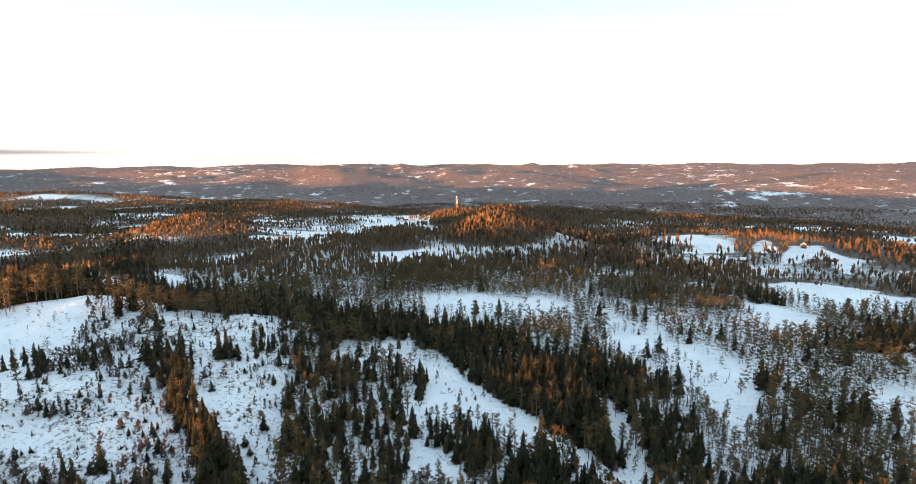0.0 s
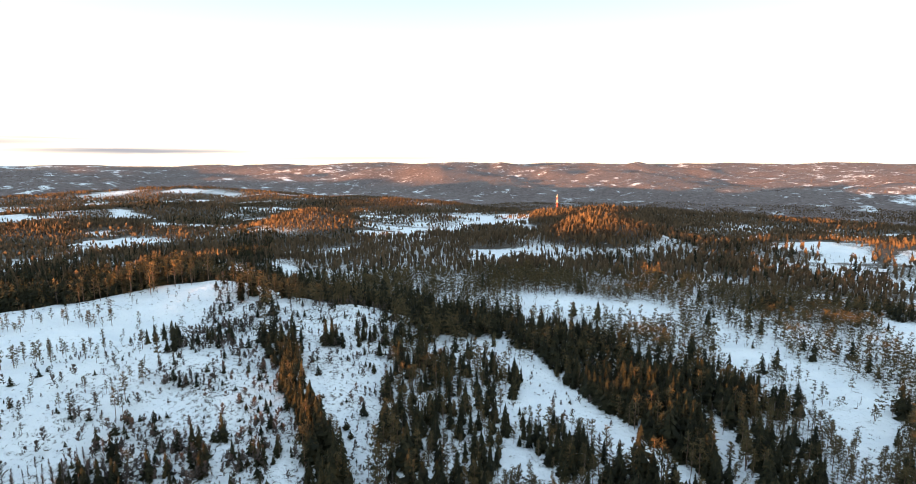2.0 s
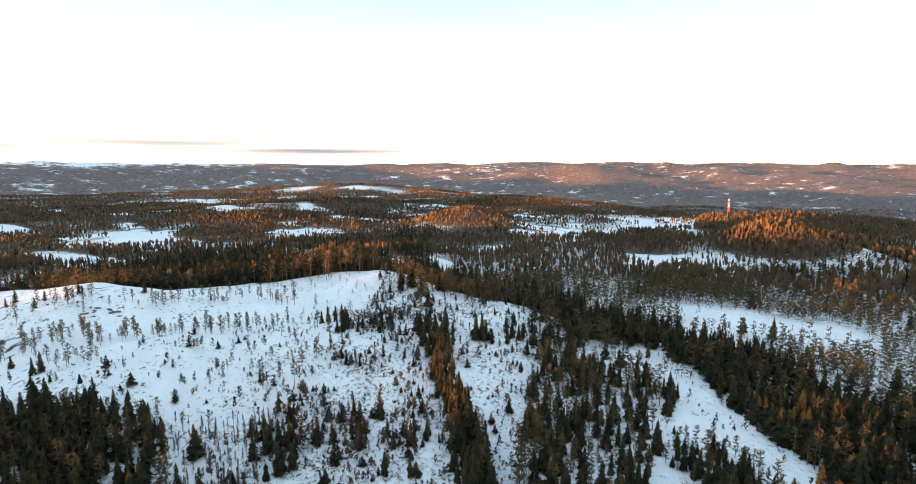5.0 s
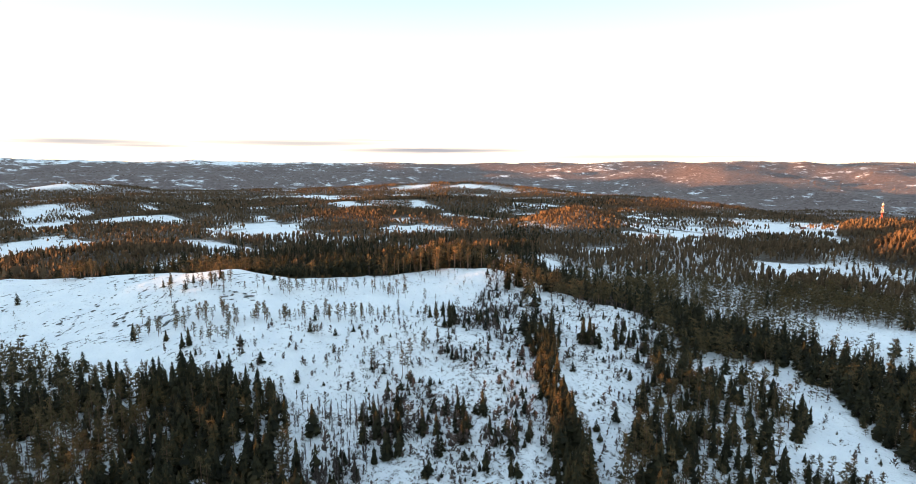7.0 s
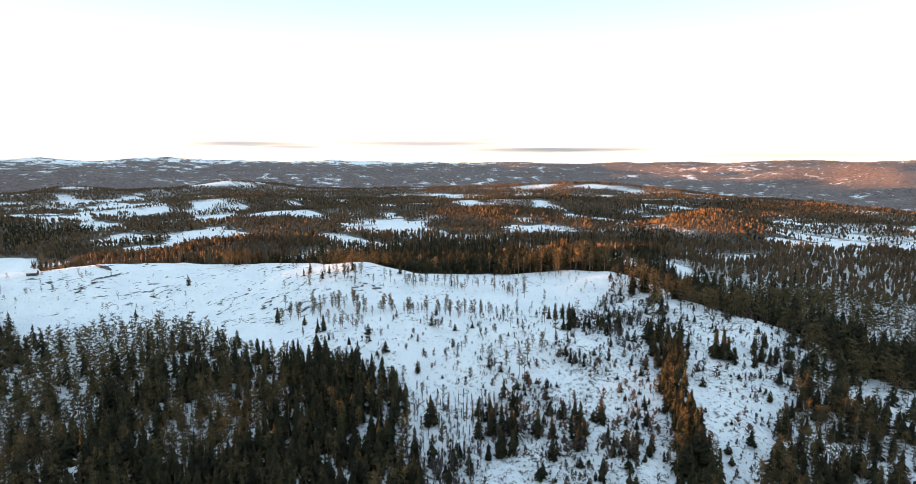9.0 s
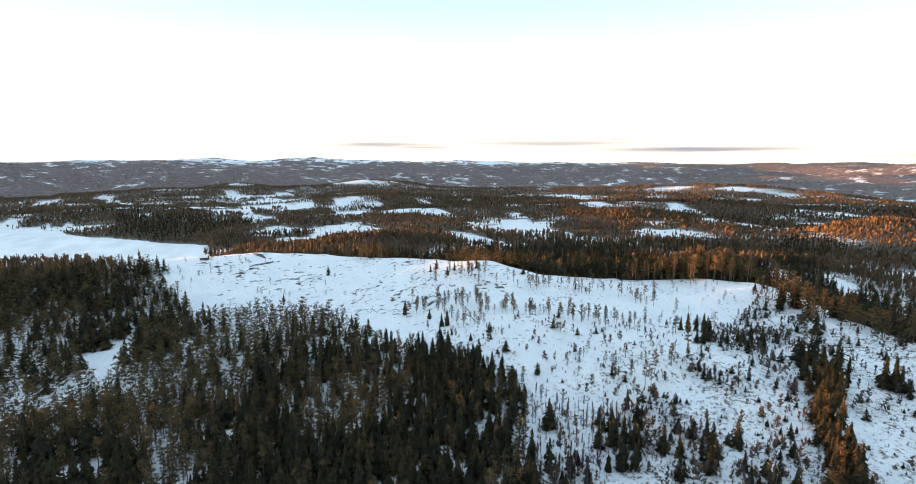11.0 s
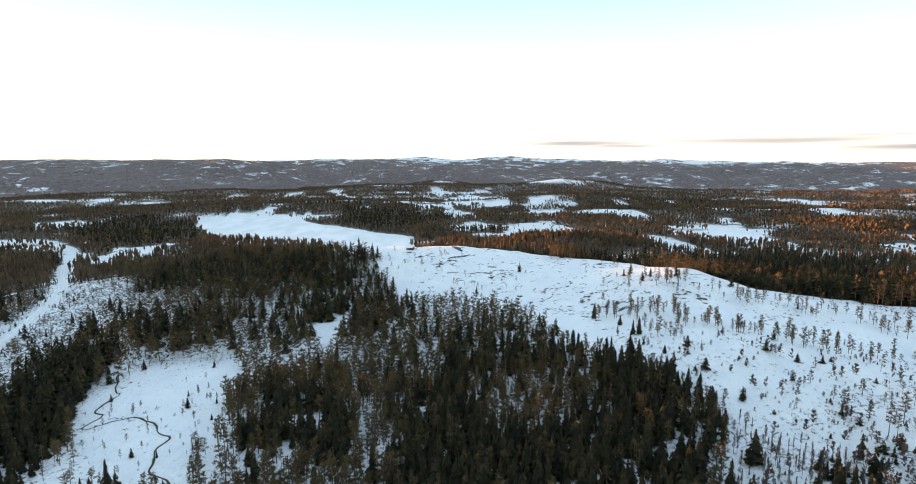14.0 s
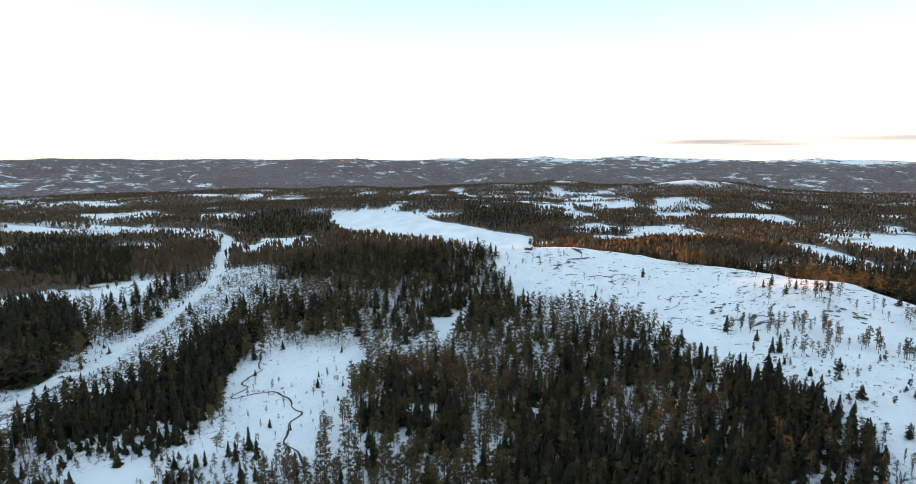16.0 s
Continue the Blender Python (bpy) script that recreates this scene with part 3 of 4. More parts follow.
    wood = wood * (1 - 0.85 * ramp(along(x * 1.06, y * 1.06, ROAD), 12, 7) * ramp(r, 340, 280))
    return wood, spruce, young


def verge(x, y, lane):
    """The brushy strip along the north side of the forest road."""
    road_y = np.interp(-np.asarray(x), [-p[0] for p in ROAD], [p[1] for p in ROAD])
    r = np.hypot(x, y)
    wide = 16 + 14 * ramp(r, 250, 300)
    return ramp(lane, wide + 10, wide) * ramp(r, 150, 190) * ramp(r, 540, 440) * (y > road_y)


def stature(x, y):
    """How tall the trees grow, for the soil and age of each stand."""
    s = 1 - 0.2 * ramp(inside(x, y, SPARSE["north_slope"]), -10, 15)
    for name in ("wedge", "stand_a", "stand_b", "stand_c", "stand_e", "stand_f"):
        s = s * (1 - 0.1 * (inside(x, y, SPRUCE[name]) > -4))
    s = s * (1 - 0.28 * (inside(x, y, SPRUCE["stand_d"]) > -3))
    s = s * (1 - 0.35 * ramp(np.hypot(x + 122, y + 112), 45, 25))
    s = s * (1 - 0.3 * (inside(x, y, OPEN["open_hill"]) > 0))
    return s * (1 - 0.5 * (inside(x, y, OPEN["bog"]) > 0)) * (1 + 0.25 * fractal(x, y, 45, 2, 54))


def along(x, y, line):
    """Distance from points to a line of the plan."""
    best = np.full(np.shape(x), 1e9)
    for (x0, y0), (x1, y1) in zip(line, line[1:]):
        dx, dy = x1 - x0, y1 - y0
        s = np.clip(((x - x0) * dx + (y - y0) * dy) / (dx * dx + dy * dy), 0, 1)
        best = np.minimum(best, np.hypot(x - x0 - s * dx, y - y0 - s * dy))
    return best


def spaced(lo, hi, step, end, grow, widest):
    mid = list(np.arange(lo, hi + 0.1, step))
    up, down, s = [hi], [lo], step
    while up[-1] < end or down[-1] > -end:
        s = min(s * grow, widest)
        up.append(up[-1] + s)
        down.append(down[-1] - s)
    up, down = [v for v in up[1:] if v <= end], [v for v in down[1:] if v >= -end]
    return np.array(down[::-1] + mid + up)


def smooth_line(line, step):
    """A line through the given points with rounded corners, in short steps."""
    p = np.array(line, float)
    out = []
    for i in range(len(p) - 1):
        a, b, c, d = p[max(i - 1, 0)], p[i], p[i + 1], p[min(i + 2, len(p) - 1)]
        n = max(2, int(np.hypot(*(c - b)) / step))
        for s in np.arange(n) / n:
            out.append(0.5 * (2 * b + (c - a) * s + (2 * a - 5 * b + 4 * c - d) * s ** 2 + (3 * b - a - 3 * c + d) * s ** 3))
    out.append(p[-1])
    return np.array(out)


def raw_mesh(name, verts, faces, materials, slots=None, smooth=False):
    """A mesh from arrays: faces all of one size."""
    me = bpy.data.meshes.new(name)
    verts, faces = np.asarray(verts, np.float32), np.asarray(faces, np.int32)
    n, k = faces.shape
    me.vertices.add(len(verts))
    me.vertices.foreach_set("co", verts.ravel())
    me.loops.add(n * k)
    me.loops.foreach_set("vertex_index", faces.ravel())
    me.polygons.add(n)
    me.polygons.foreach_set("loop_start", np.arange(0, n * k, k, dtype=np.int32))
    me.polygons.foreach_set("loop_total", np.full(n, k, np.int32))
    for m in materials:
        me.materials.append(m)
    if slots is not None:
        me.polygons.foreach_set("material_index", np.asarray(slots, np.int32))
    me.polygons.foreach_set("use_smooth", np.full(n, smooth))
    me.update(calc_edges=True)
    return me


STREAM_LINE, ROAD_LINE = smooth_line(STREAM, 2.0), smooth_line(ROAD, 5.0)


def far_snow(x, y):
    """Snowfields that lie far off among the woods."""
    k = np.zeros_like(x)
    for name, o in OPEN.items():
        if name.startswith(("far_", "upland_")):
            k = np.maximum(k, ramp(inside(x, y, o) + fractal(x, y, 40, 2, 84) * 10, -8, 8))
    return k


def make_ground():
    # closer rows along the unseen skyline keep its shade-shaping notches sharp
    xs = spaced(-640, 340, 5.6, 4960, 1.06, 66)
    ys = spaced(-340, 640, 5.6, 4960, 1.06, 66)
    xs = np.unique(np.concatenate([xs, np.arange(-2560, -1850, 28.0)]))
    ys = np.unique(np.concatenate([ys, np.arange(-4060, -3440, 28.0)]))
    gx, gy = np.meshgrid(xs, ys, indexing="ij")
    x, y = gx.ravel(), gy.ravel()
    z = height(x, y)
    n, m = len(xs), len(ys)
    i, j = np.meshgrid(np.arange(n - 1), np.arange(m - 1), indexing="ij")
    a = (i * m + j).ravel()
    me = raw_mesh("ground", np.stack([x, y, z], 1), np.stack([a, a + m, a + m + 1, a + 1], 1), [GROUND], smooth=True)
    wood, spruce, young = cover_of(x, y)
    r = np.hypot(x, y)
    rocky = ramp(inside(x, y, OPEN["open_hill"]), 0, 18) * ramp(left_of(x, y), 50, 64) * (inside(x, y, SHELF) < -2)
    # floor darkens further off for litter, undergrowth and shade between the trees
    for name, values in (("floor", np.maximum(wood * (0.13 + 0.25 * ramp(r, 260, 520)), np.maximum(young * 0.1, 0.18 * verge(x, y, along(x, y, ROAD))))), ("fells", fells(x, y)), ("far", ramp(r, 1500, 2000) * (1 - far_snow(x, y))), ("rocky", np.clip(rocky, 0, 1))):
        at = me.attributes.new(name, "FLOAT", "POINT")
        at.data.foreach_set("value", values.astype(np.float32))
    return tagged(new("ground", me), "snow-covered rolling woodland ground with bare heath showing", "ground", kind="structure")


ground = make_ground()

# ---- trees ----
rng = np.random.RandomState(7)


def fan_layer(verts, faces, z0, z1, radius, points, ragged):
    """One whorl of branches: a ragged, drooping star round the stem."""
    base = len(verts)
    verts.append((rng.normal(0, 0.01), rng.normal(0, 0.01), z1))
    turn = rng.uniform(0, 6.28)
    for k in range(points * 2):
        a = turn + math.pi * k / points
        rr = radius * (rng.uniform(1 - ragged, 1.15) if k % 2 == 0 else rng.uniform(0.22, 0.5))
        verts.append((math.cos(a) * rr, math.sin(a) * rr, z0 + (rng.uniform(-0.02, 0.01) if k % 2 == 0 else rng.uniform(0.0, 0.03))))
    for k in range(points * 2):
        faces.append((base, base + 1 + k, base + 1 + (k + 1) % (points * 2)))


def stem(verts, faces, top, r0, r1, sides=4, bend=0.0, foot=0.0):
    base = len(verts)
    for z, rr in ((foot, r0), (top * 0.55, (r0 + r1) * 0.55), (top, r1)):
        s = z / top
        for k in range(sides):
            a = 6.2832 * k / sides
            verts.append((math.cos(a) * rr + bend * s * s, math.sin(a) * rr, z))
    for level in range(2):
        for k in range(sides):
            p, q = base + level * sides + k, base + level * sides + (k + 1) % sides
            faces.append((p, q, q + sides))
            faces.append((p, q + sides, p + sides))


def blob(verts, faces, centre, size, count, leaf, flat=0.6):
    """A clump of needles: loose slender tufts that point up and outwards."""
    for _ in range(count):
        off = rng.normal(0, 0.5, 3) * size * np.array((1, 1, flat))
        c = np.array(centre) + off
        way = off / (np.linalg.norm(off) + 1e-6) * 0.8 + rng.normal(0, 0.5, 3) + np.array((0, 0, 0.35))
        way = way / np.linalg.norm(way) * leaf * rng.uniform(0.8, 1.5)
        side = np.cross(way, rng.normal(0, 1, 3))
        side = side / (np.linalg.norm(side) + 1e-6) * leaf * rng.uniform(0.2, 0.4)
        base = len(verts)
        verts.extend([tuple(c - side - way * 0.3), tuple(c + side - way * 0.3), tuple(c + way)])
        faces.append((base, base + 1, base + 2))


def spindle(verts, faces, x, y, z0, z1, radius, ring):
    """A ragged, rounded crown: two tips and an uneven waist."""
    base = len(verts)
    verts.append((x + rng.normal(0, 0.02), y + rng.normal(0, 0.02), z1))
    verts.append((x, y, z0))
    turn = rng.uniform(0, 6.28)
    for k in range(ring):
        a = turn + 6.2832 * k / ring + rng.uniform(-0.3, 0.3)
        rr = radius * rng.uniform(0.6, 1.35)
        verts.append((x + math.cos(a) * rr, y + math.sin(a) * rr, z0 + (z1 - z0) * rng.uniform(0.15, 0.68)))
    for k in range(ring):
        p, q = base + 2 + k, base + 2 + (k + 1) % ring
        faces.append((base, p, q))
        faces.append((base + 1, q, p))


# Every maker gives (stem vertices, stem faces, crown vertices, crown faces) for a tree 1 high.
def spruce_shape(boughs, wide=0.2, sides=4, low=0.05):
    """Drooping boughs all round the stem, shorter towards the tip."""
    sv, sf, cv, cf = [], [], [], []
    if sides:
        stem(sv, sf, 0.9, 0.013, 0.003, sides, foot=-0.04)
    lump, turn = rng.uniform(0.75, 1.2, 6), rng.uniform(0, 6.28)
    for k in range(boughs):
        s = (k + rng.uniform(0, 1)) / boughs
        s = 1 - (1 - s) ** 0.8
        z = low + (0.95 - low) * s
        a = turn + 2.4 * k + rng.uniform(-0.5, 0.5)
        out = (wide * (1 - s) ** 0.72 * rng.uniform(0.6, 1.15) + 0.012) * lump[int(s * 5.99)]
        half = min(1.1, 0.34 + 4.5 / boughs + rng.uniform(0, 0.2))
        drop = rng.uniform(0.02, 0.07) * (1.1 - s)
        top = min(1.0, z + rng.uniform(0.05, 0.10) + 0.9 / boughs)
        b = len(cv)
        cv.extend([(0, 0, top), (math.cos(a - half) * out, math.sin(a - half) * out, z - drop), (math.cos(a + half) * out * rng.uniform(0.75, 1.1), math.sin(a + half) * out, z - drop * rng.uniform(0.2, 1.2))])
        cf.append((b, b + 1, b + 2))
    b = len(cv)
    cv.extend([(-0.012, 0, 0.9), (0.012, 0.006, 0.9), (0, 0, 1.0)])
    cf.append((b, b + 1, b + 2))
    return sv, sf, cv, cf


def pine_shape(clumps, count, leaf, sides=4, cores=0, ring=4, thin=False):
    """Foliage in clumps on a bare stem; cores are the dense inner crown of trees further off."""
    sv, sf, cv, cf = [], [], [], []
    bend = rng.uniform(-0.04, 0.04)
    if sides:
        stem(sv, sf, 0.94, 0.015, 0.005, sides, bend, foot=-0.04)
    if thin:
        sv.extend([(-0.011, 0, -0.03), (0.011, 0.004, -0.03), (bend * 0.6, 0, 0.75)])
        sf.append((0, 1, 2))
    low = rng.uniform(0.18, 0.44)
    for k in range(cores):
        s = k / max(1, cores)
        z0 = low + (0.9 - low) * s
        z1 = min(1.0, z0 + (1.0 - low) * (1.0 if cores == 1 else 1.25 / cores))
        lean = 0.0 if cores == 1 else 0.055
        spindle(cv, cf, bend * z0 + rng.normal(0, lean), rng.normal(0, lean), z0, z1, (0.125 if cores == 1 else 0.135) * (1 - 0.35 * s), ring)
    for k in range(clumps):
        s = (k + 0.5) / clumps
        z = low + (0.97 - low) * s
        reach = 0.155 * (1 - s) ** 0.6 * rng.uniform(0.35, 1.15) * (0.6 + 0.4 * min(1, s * 4))
        a = k * 2.4 + rng.uniform(-0.5, 0.5)
        at = (bend * z * z + math.cos(a) * reach, math.sin(a) * reach, z)
        blob(cv, cf, at, 0.042 + 0.3 * leaf, count, leaf)
        if sides:
            b = len(sv)
            sv.extend([(bend * z * z, 0, z - 0.04), (bend * z * z, 0.006, z - 0.03), at])
            sf.append((b, b + 1, b + 2))
    return sv, sf, cv, cf


def birch_shape(twigs, sides=3, fine=0.004):
    sv, sf, cv, cf = [], [], [], []
    if sides:
        stem(sv, sf, 0.95, 0.010, 0.002, sides, rng.uniform(-0.05, 0.05), foot=-0.04)
    for k in range(twigs):
        z = rng.uniform(0.28, 0.9)
        a, out = rng.uniform(0, 6.28), rng.uniform(0.05, 0.17) * (1.15 - z)
        up = rng.uniform(0.06, 0.2)
        b = len(cv)
        c, s = math.cos(a), math.sin(a)
        cv.extend([(0, 0, z), (c * out * 0.5 - s * fine * 3, s * out * 0.5 + c * fine * 3, z + up * 0.45), (c * out, s * out, min(1.0, z + up))])
        cf.append((b, b + 1, b + 2))
    return sv, sf, cv, cf


def scatter(step, sector, r0, r1, seed):
    """Jittered places on the plan between two distances from the middle, within a sector of bearings."""
    g = np.arange(-r1, r1 + step, step)
    x, y = (a.ravel() for a in np.meshgrid(g, g))
    local = np.random.RandomState(seed)
    x, y = x + local.uniform(-0.48, 0.48, x.shape) * step, y + local.uniform(-0.48, 0.48, y.shape) * step
    r, left = np.hypot(x, y), np.degrees(np.arctan2(-x, y))
    k = (r >= r0) & (r < r1) & (left > sector[0]) & (left < sector[1])
    return x[k], y[k], local


def joined(name, shapes, x, y, z, size, wide, local, materials, label, category):
    """One mesh of many trees: every tree takes one of the shapes, turned and sized by chance."""
    V, Fc, S, base = [], [], [], 0
    pick = local.randint(0, len(shapes), len(x))
    for k, (sv, sf, cv, cf) in enumerate(shapes):
        w = np.where(pick == k)[0]
        if not len(w):
            continue
        v = np.array(list(sv) + list(cv), float)
        f = np.array(list(sf) + [tuple(i + len(sv) for i in t) for t in cf], int)
        slot = np.array([1] * len(sf) + [0] * len(cf))
        a = local.uniform(0, 6.2832, len(w))
        h, wd = size[w], size[w] * wide[w]
        px = (v[None, :, 0] * np.cos(a)[:, None] - v[None, :, 1] * np.sin(a)[:, None]) * wd[:, None] + x[w][:, None]
        py = (v[None, :, 0] * np.sin(a)[:, None] + v[None, :, 1] * np.cos(a)[:, None]) * wd[:, None] + y[w][:, None]
        pz = v[None, :, 2] * h[:, None] + z[w][:, None]
        V.append(np.stack([px, py, pz], 2).reshape(-1, 3))
        Fc.append((f[None] + (np.arange(len(w)) * len(v))[:, None, None] + base).reshape(-1, 3))
        S.append(np.tile(slot, len(w)))
        base += len(w) * len(v)
    me = raw_mesh(name, np.concatenate(V), np.concatenate(Fc), materials, np.concatenate(S))
    return tagged(new(name, me), label, category, kind="stuff")


VIEW = (-43.5, 141.5)


def dome_shape(points):
    """A far tree: one ragged, blunt crown."""
    cv, cf = [], []
    fan_layer(cv, cf, rng.uniform(0.15, 0.35), 0.98, 0.2, points, 0.3)
    return [], [], cv, cf


def part(name, verts, faces, mat, parent, label=""):
    ob = new(name, raw_mesh(name, verts, faces, [mat]))
    ob.parent = parent
    return tagged(ob, label)


def tree_thing(name, shape, needles, bark, label, group):
    """A single tree, 1 m high, with its trunk and crown; copies are scaled."""
    ob = tagged(new(name), label, "tree", group)
    part("trunk", shape[0], shape[1], bark, ob)
    part("crown", shape[2], shape[3], needles, ob)
    return ob


SINGLE = {
    0: [tree_thing("spruce_tree", spruce_shape(230, 0.2, 5), SPRUCE_NEEDLES, BARK, "tall dark green spruce with drooping ragged branches in snow", "spruces nearest the mire") for _ in range(5)],
    1: [tree_thing("pine_tree", pine_shape(26, 18, 0.044, 5), PINE_NEEDLES, BARK, "brownish green pine with bare lower stem in snow", "pines nearest the mire") for _ in range(6)],
    2: [tree_thing("birch_tree", birch_shape(110, 4, 0.005), BIRCH_TWIGS, BIRCH_BARK, "leafless grey birch with fine upright twigs", "birches nearest the mire") for _ in range(4)],
}
USED = {0: 0, 1: 0, 2: 0}
MOST = {0: 270, 1: 290, 2: 110}


def place_single(kind, x, y, z, h, w, turn, k):
    shapes = SINGLE[kind]
    m = Matrix.Translation((x, y, z)) @ Matrix.Rotation(turn, 4, "Z")
    if USED[kind] < len(shapes):
        ob = shapes[USED[kind]]
        ob.matrix_basis = m
    else:
        ob = copy_thing(shapes[k % len(shapes)], m)
    ob.scale = (h * w, h * w, h)
    USED[kind] += 1


# Leafless birch woods: bearing, distance, weight, half depth, half width.
BIRCH_WOODS = [(134, 310, 1.2, 110, 55), (-31, 610, 1.3, 60, 110), (-34, 575, 1.3, 55, 70), (131, 400, 1, 110, 70), (118, 330, 1, 60, 25), (50, 155, 1.6, 24, 28), (-22, 270, 0.42, 130, 130), (-29, 590, 1, 75, 90)]


def plant(step, r0, r1, shapes, birch, seed, sector=VIEW, tall=1.0, single=False, broad=1.0, hazy=None, closed=False):
    """Fill a belt of the plan with spruces, pines and birches as its cover says."""
    x, y, local = scatter(step, sector, r0, r1, seed)
    wood, spruce, young = cover_of(x, y)
    u, v = local.uniform(0, 1, x.shape), local.uniform(0, 1, x.shape)
    keep = u < (ramp(bumps(x, y, CLOSED[:7]), 0.35, 0.55) * (wood > 0.5) if closed else wood)
    x, y, spruce, v, wood = x[keep], y[keep], spruce[keep], v[keep], wood[keep]
    z = height(x, y)
    if birch:
        birch = birch + 0.5 * ramp(bumps(x, y, BIRCH_WOODS), 0.25, 0.5) + 0.5 * ramp(inside(x, y, BIRCH_CORNER), -8, 0)
    kind = np.where(v < spruce, 0, np.where(v > 1 - birch * (1 - spruce), 2, 1))
    size = np.where(kind == 0, local.uniform(7, 15.5, x.shape), np.where(kind == 1, local.uniform(7.5, 13.5, x.shape), local.uniform(4.5, 9.5, x.shape))) * tall
    size = size * np.where(wood < 0.3, 0.68, 1.0) * stature(x, y)
    wide = local.uniform(0.8, 1.3, x.shape) * broad
    free = np.ones(len(x), bool)
    if single:
        for i in np.argsort(np.hypot(x, y)):
            k = int(kind[i])
            if USED[k] < MOST[k]:
                free[i] = False
                place_single(k, x[i], y[i], z[i], size[i], wide[i], local.uniform(0, 6.28), int(i))
    for k, name, mats, label in (
            (0, "spruce_wood", [SPRUCE_NEEDLES, BARK], "dense dark green spruces with narrow pointed crowns"),
            (1, "pine_wood", [PINE_NEEDLES, BARK], "brownish green pines with bare stems standing in snow"),
            (2, "birch_wood", [BIRCH_TWIGS, BIRCH_BARK], "leafless grey-brown birches among the conifers")):
        w = (kind == k) & free
        if r0 > 400 and k == 1 or r0 > 1200:
            mats = [BROWN_WOODS, BARK]
        # the farthest belts take a haze-tinted crown colour
        if hazy:
            name, mats, label = "distant_woods", [hazy, BARK], "far haze-tinted mixed woods on the valley sides"
        if w.any():
            joined(name, shapes[k], x[w], y[w], z[w], size[w], wide[w], local, mats, label, "woodland")


NEAR = [[spruce_shape(95, 0.2) for _ in range(6)], [pine_shape(13, 13, 0.05, 3) for _ in range(8)], [birch_shape(64, 3, 0.006) for _ in range(6)]]
NEXT = [[spruce_shape(52, 0.2, 0) for _ in range(6)], [pine_shape(9, 8, 0.066, 0, thin=True) for _ in range(8)], [birch_shape(30, 0, 0.008) for _ in range(6)]]
MID = [[spruce_shape(26, 0.2, 0) for _ in range(6)], [pine_shape(5, 4, 0.088, 0, 1, 3, thin=True) for _ in range(8)], [birch_shape(10, 0, 0.009) for _ in range(6)]]
FAR = [[spruce_shape(6, 0.16, 0) for _ in range(6)], [pine_shape(0, 1, 0.10, 0, 1, 3) for _ in range(8)], None]
LAST = [[dome_shape(2) for _ in range(6)], [dome_shape(2) for _ in range(8)], None]
plant(2.9, 110, 225, NEAR, 0.09, 101, single=True, tall=0.87, broad=1.08)
plant(3.5, 225, 420, NEXT, 0.09, 105, tall=0.9, broad=1.2)
plant(4.45, 420, 680, MID, 0.09, 102, tall=0.95, broad=1.0)
plant(4.95, 680, 1300, FAR, 0.0, 103, tall=0.68, broad=1.6)
plant(5.0, 480, 1100, FAR, 0.0, 110, tall=0.85, broad=1.25, closed=True)
plant(7.6, 1300, 2150, LAST, 0.0, 104, tall=0.6, broad=1.9)
plant(19.0, 2150, 4350, LAST, 0.0, 108, sector=(-46, 48), tall=0.42, broad=2.3, hazy=HAZY_WOODS)
plant(25.0, 2150, 4350, LAST, 0.0, 109, sector=(48, 145), tall=0.45, broad=3.0, hazy=HAZY_BROWN_WOODS)
plant(5.2, 0, 110, NEXT, 0.09, 111, sector=(-180.1, 180.1), tall=0.95)
plant(16.0, 110, 900, LAST, 0.0, 106, sector=(141.5, 180.1))
plant(16.0, 110, 900, LAST, 0.0, 107, sector=(-180.1, -43.5))


# ---- young growth on the felled slopes ----
def young_growth():
    x, y, local = scatter(1.5, VIEW, 120, 330, 201)
    wood, spruce, young = cover_of(x, y)
    clump = fractal(x, y, 14, 2, 95)
    keep = local.uniform(0, 1, x.shape) < young * (1 - 0.62 * ramp(inside(x, y, SAPLING["chute"]), -3, 6)) * np.clip(0.46 + 0.6 * clump, 0.08, 0.8)
    x, y = x[keep], y[keep]
    z, u = height(x, y), local.uniform(0, 1, x.shape)
    size = 0.6 + 4.8 * local.uniform(0, 1, x.shape) ** 2.4
    wide = local.uniform(1.3, 2.0, x.shape)
    w = u < 0.24
    joined("young_spruces", NEXT[0], x[w], y[w], z[w], size[w], wide[w], local, [SPRUCE_NEEDLES, BARK], "small dark young spruces dotted over snow", "saplings")
    w = (u >= 0.24) & (u < 0.9)
    bushes = [birch_shape(34, 0, 0.013) for _ in range(6)]
    joined("birch_scrub", bushes, x[w], y[w], z[w], 0.8 + size[w], wide[w] * 1.5, local, [BIRCH_TWIGS, BIRCH_BARK], "leafless grey-brown birch scrub on snow", "scrub")
    # taller survivors
    for i in np.where(u >= 0.955)[0]:
        if USED[0] < MOST[0] + 25:
            place_single(0, x[i], y[i], z[i], 2.5 + 4.5 * local.uniform(0, 1) ** 1.3, 1.25, local.uniform(0, 6.28), int(i))


young_growth()


